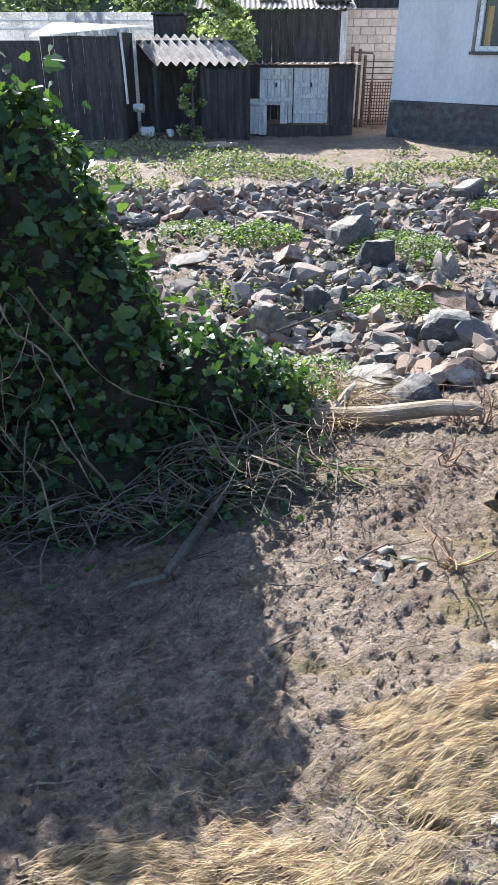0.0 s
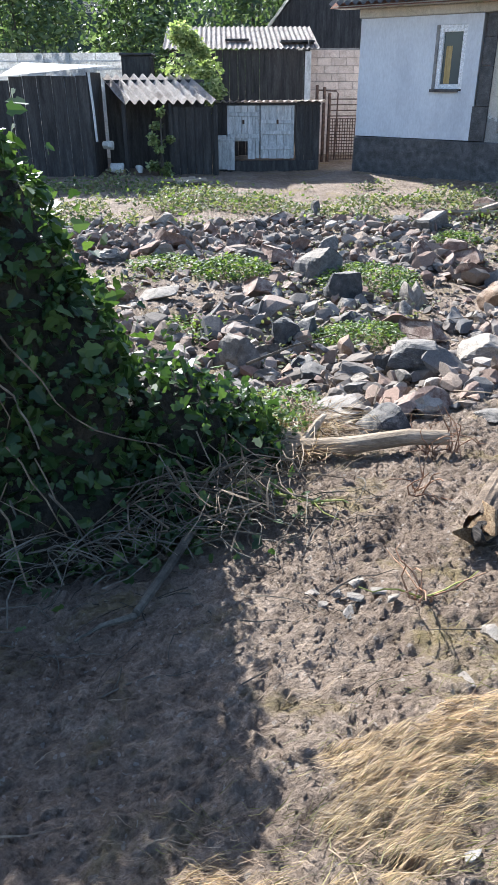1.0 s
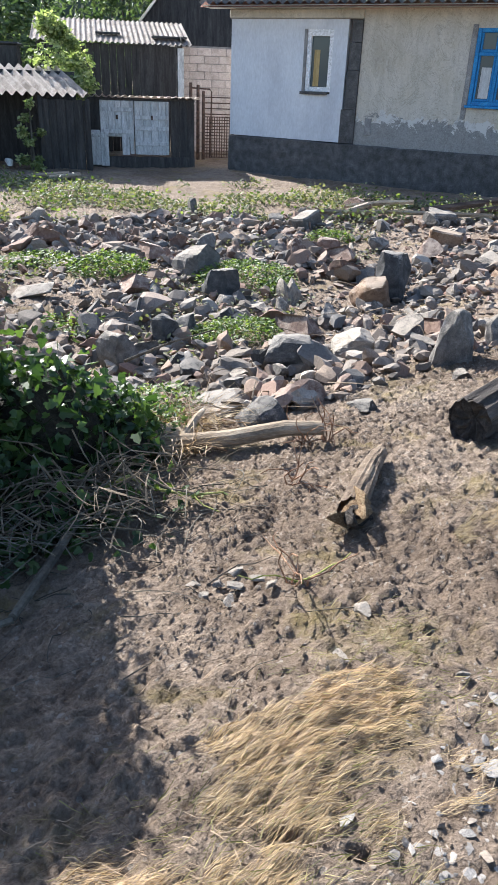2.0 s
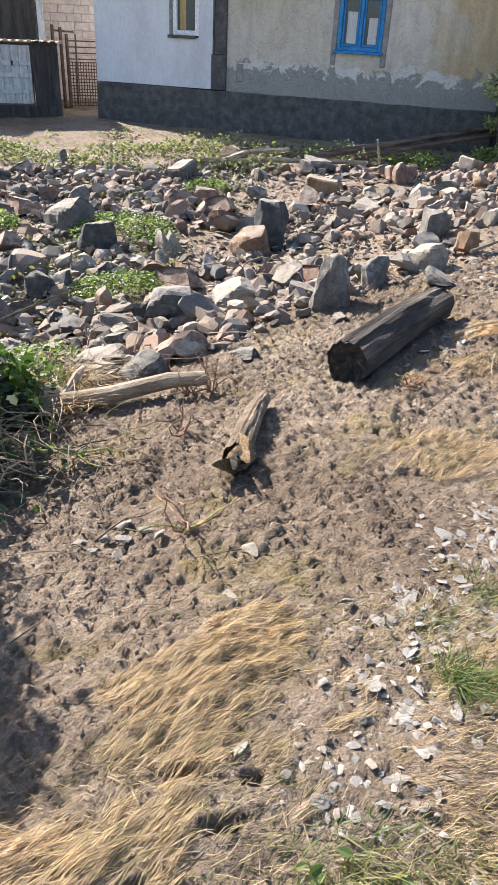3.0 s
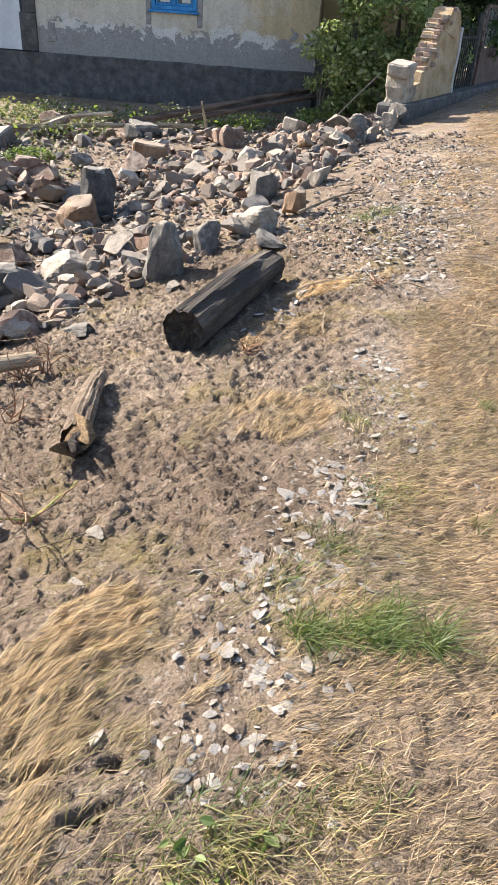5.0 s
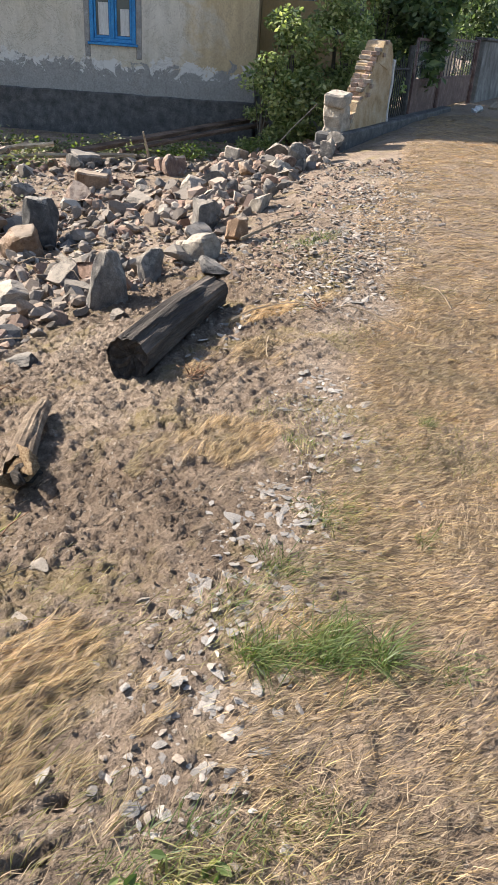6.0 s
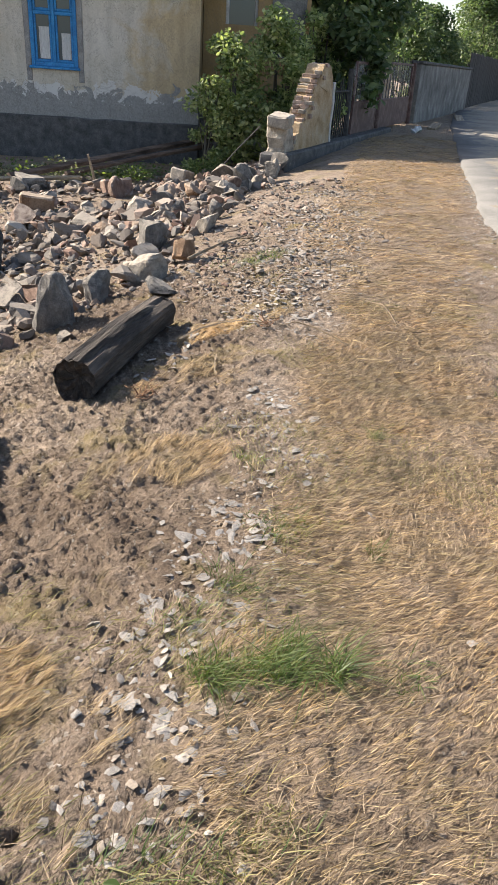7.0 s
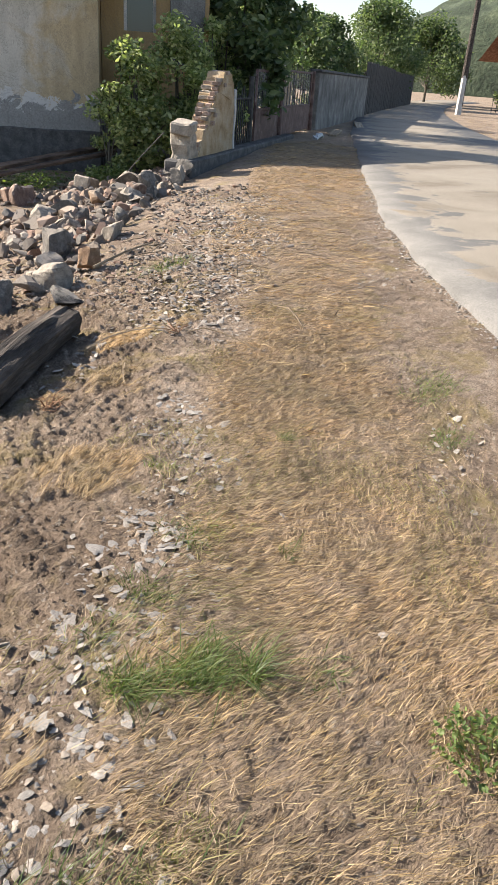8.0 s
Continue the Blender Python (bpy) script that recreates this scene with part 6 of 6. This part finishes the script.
# ---- flattened dry grass on the verge ----
def blades(name, n, inside, x0, x1, y0, y1, length, width, material, way, wob, rise, label, seed, kind="stuff", category="grass", clump=0.0):
    """Grass blades as one mesh. inside: density 0 to 1 at a place; way: their lie, in degrees; rise: how far they stand up."""
    q = np.random.default_rng(seed)
    X, Y = q.uniform(x0, x1, n), q.uniform(y0, y1, n)
    k = q.random(n) < inside(X, Y)
    X, Y = X[k], Y[k]
    n = len(X)
    turn = radians(way) + wob * 2.2 * (value_noise(X, Y, 2.2, seed) - 0.5) + q.normal(0, wob * 0.4, n)
    L = length * q.uniform(0.5, 1.3, n)
    up = rise * q.uniform(0.2, 1.2, n)
    segs = 3
    t = np.linspace(0, 1, segs)[None]
    cx, cy = np.cos(turn)[:, None], np.sin(turn)[:, None]
    bend = q.normal(0, 0.18, (n, 1)) * t ** 2
    run = (1 - 0.55 * np.minimum(up, 1.4)[:, None] * 0.6) * L[:, None]
    PX = X[:, None] + run * (t * cx - bend * cy)
    PY = Y[:, None] + run * (t * cy + bend * cx)
    z0 = land(X, Y) + clods(X, Y)
    zt = land(PX, PY) + clods(PX, PY)
    PZ = np.maximum(zt + 0.003 + L[:, None] * up[:, None] * np.sin(t * 2.2) * 0.75, zt + 0.002)
    PZ = PZ + q.uniform(0, 0.012, (n, 1)) + 0.01 * value_noise(PX, PY, 9, 57) ** 2
    w = width * q.uniform(0.6, 1.4, (n, 1)) * (1 - 0.85 * t ** 1.5) * 0.5
    C = np.stack([PX, PY, PZ], -1)
    S = np.stack([-np.sin(turn), np.cos(turn), q.normal(0, 0.5, n)], -1)[:, None, :]
    A, B = C - S * w[..., None], C + S * w[..., None]
    V = np.stack([A, B], 2)
    base = np.arange(n * segs * 2).reshape(n, segs, 2)
    f = np.stack([base[:, :-1, 0], base[:, 1:, 0], base[:, 1:, 1], base[:, :-1, 1]], -1).reshape(-1, 4)
    ob = new(name, fast_mesh(name, V.reshape(-1, 3), f, material))
    return tagged(ob, label, category, kind=kind) if kind else ob


def far_verge(x, y):
    return litter_verge(x, y) * step(2.0, 3.5, along(x, y))


def near_verge(x, y):
    return litter_verge(x, y) * step(4.5, 3.0, along(x, y))


blades("dry_grass_mat", 420000, litter_mat, -0.8, 3.7, 0.5, 3.6, 0.07, 0.0013, M_STRAW, 12, 0.45, 0.04, "golden dry grass combed flat by the flood", 81)
blades("brown_grass_mat", 150000, litter_mat, -0.8, 2.8, 0.5, 3.0, 0.06, 0.0015, M_STRAWDARK, 4, 0.9, 0.07, "browned grass under the golden mats", 87)
blades("dry_grass_verge", 120000, near_verge, 0.3, 4.9, -0.9, 3.8, 0.06, 0.0017, M_STRAW, -18, 0.5, 0.04, "straw-coloured grass flattened along the verge", 82)
blades("muddy_grass_verge", 170000, near_verge, 0.3, 4.9, -0.9, 3.8, 0.055, 0.0018, M_STRAWDARK, -12, 0.8, 0.06, "brown muddy grass flattened along the verge", 83)
blades("far_dry_grass", 80000, far_verge, 2.0, 17, 0.0, 12.5, 0.13, 0.0045, M_STRAW, -18, 0.7, 0.05, "dry grass flattened along the far verge", 84)
blades("far_muddy_grass", 130000, far_verge, 2.0, 17, 0.0, 12.5, 0.12, 0.0045, M_STRAWDARK, -12, 0.9, 0.1, "muddy grass on the far verge", 85)
blades("stubble", 60000, lambda x, y: 0.5 * step(0.42, 0.62, value_noise(x, y, 2.6, 67)) * step(1.5, 0.5, inland(x, y)) * step(-1.6, -1.2, inland(x, y)), -0.6, 4.8, 0.2, 4.2, 0.06, 0.0019, M_STRAWDARK, 0, 1.0, 0.12, "sparse straw stuck in the mud", 86)
blades("olive_grass", 50000, lambda x, y: 0.8 * step(0.52, 0.68, value_noise(x, y, 2.1, 68)) * step(1.0, 0.3, inland(x, y)) * step(-1.5, -1.0, inland(x, y)), -0.4, 4.8, 0.2, 4.2, 0.06, 0.0019, M_OLIVE, 10, 1.0, 0.12, "thin olive-yellow grass half buried in silt", 88)


# green tufts
def tuft(x, y, n, spread, h, material, label, seed, name="grass_tuft", width=0.004):
    """A grass tuft: blades that lean every way from one root."""
    q = np.random.default_rng(seed)
    a = q.uniform(0, 2 * math.pi, n)
    rr = np.sqrt(q.random(n))
    X, Y = x + np.cos(a) * rr * spread[0], y + np.sin(a) * rr * spread[1]
    root = q.integers(0, 9, n)
    rx, ry = q.uniform(-1, 1, 9) * spread[0], q.uniform(-1, 1, 9) * spread[1]
    X, Y = 0.55 * X + 0.45 * x + 0.62 * rx[root], 0.55 * Y + 0.45 * y + 0.62 * ry[root]
    lean = q.normal(0, 0.62, (n, 2)) + q.normal(0, 0.4, (9, 2))[root] + np.array([0.3, -0.3])
    L = h * q.uniform(0.35, 1.25, n)
    t = np.linspace(0, 1, 4)[None]
    z0 = (land(X, Y) + clods(X, Y))[:, None] - 0.01
    PX, PY = X[:, None] + lean[:, :1] * L[:, None] * t ** 1.6, Y[:, None] + lean[:, 1:] * L[:, None] * t ** 1.6
    PZ = z0 + L[:, None] * (t - 0.35 * t ** 2)
    w = (width * q.uniform(0.6, 1.4, (n, 1)) * (1 - 0.9 * t ** 1.4) * 0.5)[..., None]
    b = q.uniform(0, math.pi, n)
    S = np.stack([np.cos(b), np.sin(b), np.zeros(n)], -1)[:, None]
    C = np.stack([PX, PY, PZ], -1)
    V = np.stack([C - S * w, C + S * w], 2)
    base = np.arange(n * 8).reshape(n, 4, 2)
    f = np.stack([base[:, :-1, 0], base[:, 1:, 0], base[:, 1:, 1], base[:, :-1, 1]], -1).reshape(-1, 4)
    ob = new(name, fast_mesh(name, V.reshape(-1, 3), f, material))
    return tagged(ob, label, "grass", kind="stuff")


for k, (x, y, n, sp, h) in enumerate(((1.36, 0.88, 520, (0.14, 0.08), 0.1), (1.22, 0.97, 380, (0.1, 0.07), 0.085), (1.47, 0.78, 180, (0.06, 0.05), 0.12), (1.85, 1.4, 200, (0.15, 0.12), 0.06), (2.0, 1.08, 60, (0.04, 0.04), 0.06), (2.06, 1.86, 130, (0.07, 0.06), 0.045), (2.68, 1.66, 90, (0.04, 0.04), 0.06),
                                           (0.65, 0.62, 200, (0.2, 0.12), 0.06), (0.95, 0.55, 120, (0.15, 0.1), 0.05), (3.85, 1.55, 420, (0.3, 0.14), 0.06), (3.3, 1.15, 260, (0.2, 0.1), 0.05), (1.62, 0.62, 120, (0.08, 0.08), 0.05), (4.6, 4.6, 500, (0.4, 0.25), 0.08), (1.5, 1.25, 160, (0.1, 0.1), 0.06), (1.28, 1.22, 160, (0.12, 0.1), 0.05))):
    tuft(x, y, n, sp, h, M_GRASS, "small green grass tuft surviving on the verge" if n < 500 else "lush green grass tuft bent over by the flood", 200 + k)

for k, (x, y, n, sp) in enumerate(((0.62, 0.6, 420, (0.22, 0.13)), (0.92, 0.56, 260, (0.18, 0.12)), (1.32, 0.98, 160, (0.2, 0.12)), (1.9, 1.3, 200, (0.2, 0.14)))):
    tuft(x, y, n, sp, 0.06, M_OLIVE, "yellowing grass tuft half buried in silt", 240 + k)

for k, (x, y) in enumerate(((0.5, 3.95), (0.22, 4.25), (0.65, 4.15), (0.4, 3.72), (0.12, 3.85), (0.05, 4.6), (0.3, 3.6), (0.55, 3.75), (0.35, 4.0), (0.15, 4.1), (-0.1, 4.3), (0.42, 3.5))):
    tuft(x, y, 150, (0.15, 0.14), 0.26, M_STRAW if k % 2 else M_STRAWDARK, "dry yellow stalks at the edge of the rubble", 260 + k, "dry_tuft", 0.005)


def herb(x, y, n, spread, h, size, material, label, seed, name="weed", group="weeds"):
    """A low leafy weed: stems and many small leaves."""
    q = np.random.default_rng(seed)
    z = on_land(x, y)
    t = thing(name, pose(x, y, z), label, "weed", group)
    a, rr = q.uniform(0, 2 * math.pi, n), np.sqrt(q.random(n))
    px, py = np.cos(a) * rr * spread[0], np.sin(a) * rr * spread[1]
    pz = h * q.random(n) ** 0.7 * (1.1 - 0.7 * rr ** 2) + land(px + x, py + y) - z
    ob = leaf_cloud("leaves", np.stack([px, py, pz], 1), size, material, OVAL, np.tile([0.0, 0.0, 0.8], (n, 1)), 0.8, seed)
    ob.parent = t
    bm = bmesh.new()
    for k in range(0, n, max(1, n // 40)):
        bq = tube([(px[k] * 0.6, py[k] * 0.6, -0.02), (px[k], py[k], max(pz[k], 0.02))], [0.004, 0.002], 3)
        me = bpy.data.meshes.new("tmp")
        bq.to_mesh(me)
        bq.free()
        bm.from_mesh(me)
        bpy.data.meshes.remove(me)
    tagged(part("stems", bm, M_GREENSTEM, t, "thin green stems"), kind="stuff")
    return t


for k, (x, y, n, sp, h, s) in enumerate(((1.75, 8.25, 1500, (0.62, 0.55), 0.2, 0.05), (1.3, 6.2, 1300, (0.5, 0.34), 0.16, 0.045), (0.16, 8.8, 1000, (0.5, 0.45), 0.22, 0.06), (-0.7, 9.3, 700, (0.5, 0.4), 0.12, 0.05), (2.0, 7.7, 400, (0.25, 0.25), 0.15, 0.05), (-0.2, 6.6, 500, (0.5, 0.35), 0.12, 0.05), (3.5, 10.6, 400, (0.4, 0.3), 0.16, 0.06), (0.35, 4.3, 900, (0.35, 0.4), 0.2, 0.04), (0.2, 3.75, 900, (0.35, 0.35), 0.3, 0.045), (8.0, 12.0, 500, (0.5, 0.4), 0.3, 0.06), (9.4, 11.6, 500, (0.5, 0.4), 0.3, 0.06))):
    herb(x, y, n, sp, h, s, M_WEED, "bright green low weeds among the rubble", 300 + k)
herb(1.7, 0.15, 420, (0.13, 0.17), 0.08, 0.019, M_WEED, "round-leaved green weed at the foot of the verge", 320)
herb(0.66, 0.6, 14, (0.12, 0.09), 0.03, 0.038, M_WEED, "broad plantain leaves on the verge", 321)
# the weedy strip between the rubble and the sheds
pts = np.stack([rng.uniform(-7, 9.5, 34000), rng.uniform(11.8, 18.5, 34000)], 1)
lim = np.interp(pts[:, 0], (-7, 0, 3.5, 6, 9.5), (17.2, 16.9, 16.6, 14.6, 12.6))
k = (pts[:, 1] < lim) & (value_noise(pts[:, 0], pts[:, 1], 0.8, 91) + 0.5 * value_noise(pts[:, 0], pts[:, 1], 3, 92) > 0.6)
pts = pts[k]
hh = 0.05 + 0.38 * value_noise(pts[:, 0], pts[:, 1], 1.1, 93) ** 2
p3 = np.stack([pts[:, 0], pts[:, 1], land(pts[:, 0], pts[:, 1]) + rng.random(len(pts)) * hh], 1)
tagged(leaf_cloud("weed_carpet", p3, 0.085, M_WEEDDUST, OVAL, np.tile([0.0, 0.0, 0.6], (len(p3), 1)), 0.6, 95), "dusty trampled weeds before the sheds", "weeds", kind="stuff")
pts = pts[rng.random(len(pts)) < 0.16] + rng.normal(0, 0.1, 2)
p3 = np.stack([pts[:, 0], pts[:, 1], land(pts[:, 0], pts[:, 1]) + rng.random(len(pts)) * 0.25], 1)
tagged(leaf_cloud("green_weed_carpet", p3, 0.08, M_WEED, OVAL, None, 0.6, 96), "green weeds before the house", "weeds", kind="stuff")
# low greenery in the rubble
pts = np.stack([rng.uniform(-2.5, 4.5, 9000), rng.uniform(4.5, 12.5, 9000)], 1)
k = (value_noise(pts[:, 0], pts[:, 1], 0.9, 97) > 0.55) & (pts[:, 0] < 0.7 * (pts[:, 1] - 4.0))
pts = pts[k]
p3 = np.stack([pts[:, 0], pts[:, 1], land(pts[:, 0], pts[:, 1]) + rng.random(len(pts)) * 0.09], 1)
tagged(leaf_cloud("rubble_weeds", p3, 0.055, M_WEEDDUST, OVAL, np.tile([0.0, 0.0, 0.6], (len(p3), 1)), 0.6, 98), "small weeds growing between the stones", "weeds", kind="stuff")


# dead weed stalks in the mud
def dead_weed(x, y, h, seed, label="withered weed with bent reddish stalks", green=0):
    q = random.Random(seed)
    t = thing("dead_weed", pose(x, y, on_land(x, y)), label, "weed", "withered weeds")
    for k in range(9):
        d = (q.uniform(-0.7, 0.7), q.uniform(-0.5, 0.5), 1)
        pts = wander((q.uniform(-0.03, 0.03), q.uniform(-0.03, 0.03), -0.01), d, 6, h / 5, 0.35, q, 0.12)
        part("stalk", tube([(a, b, max(c, 0.0)) for a, b, c in pts], [0.0045, 0.004, 0.0035, 0.003, 0.0025, 0.002], 5), M_GREENSTEM if k < green else M_REDSTALK, t)
    return t


dead_weed(0.7, 1.95, 0.26, 1, "withered weed with one green shoot", 2)
dead_weed(0.92, 2.8, 0.24, 2)
dead_weed(1.22, 3.28, 0.28, 3)
dead_weed(1.1, 3.3, 0.22, 4)
dead_weed(2.12, 2.72, 0.12, 5, "short withered stub beside the log")
dead_weed(3.3, 3.1, 0.16, 6)
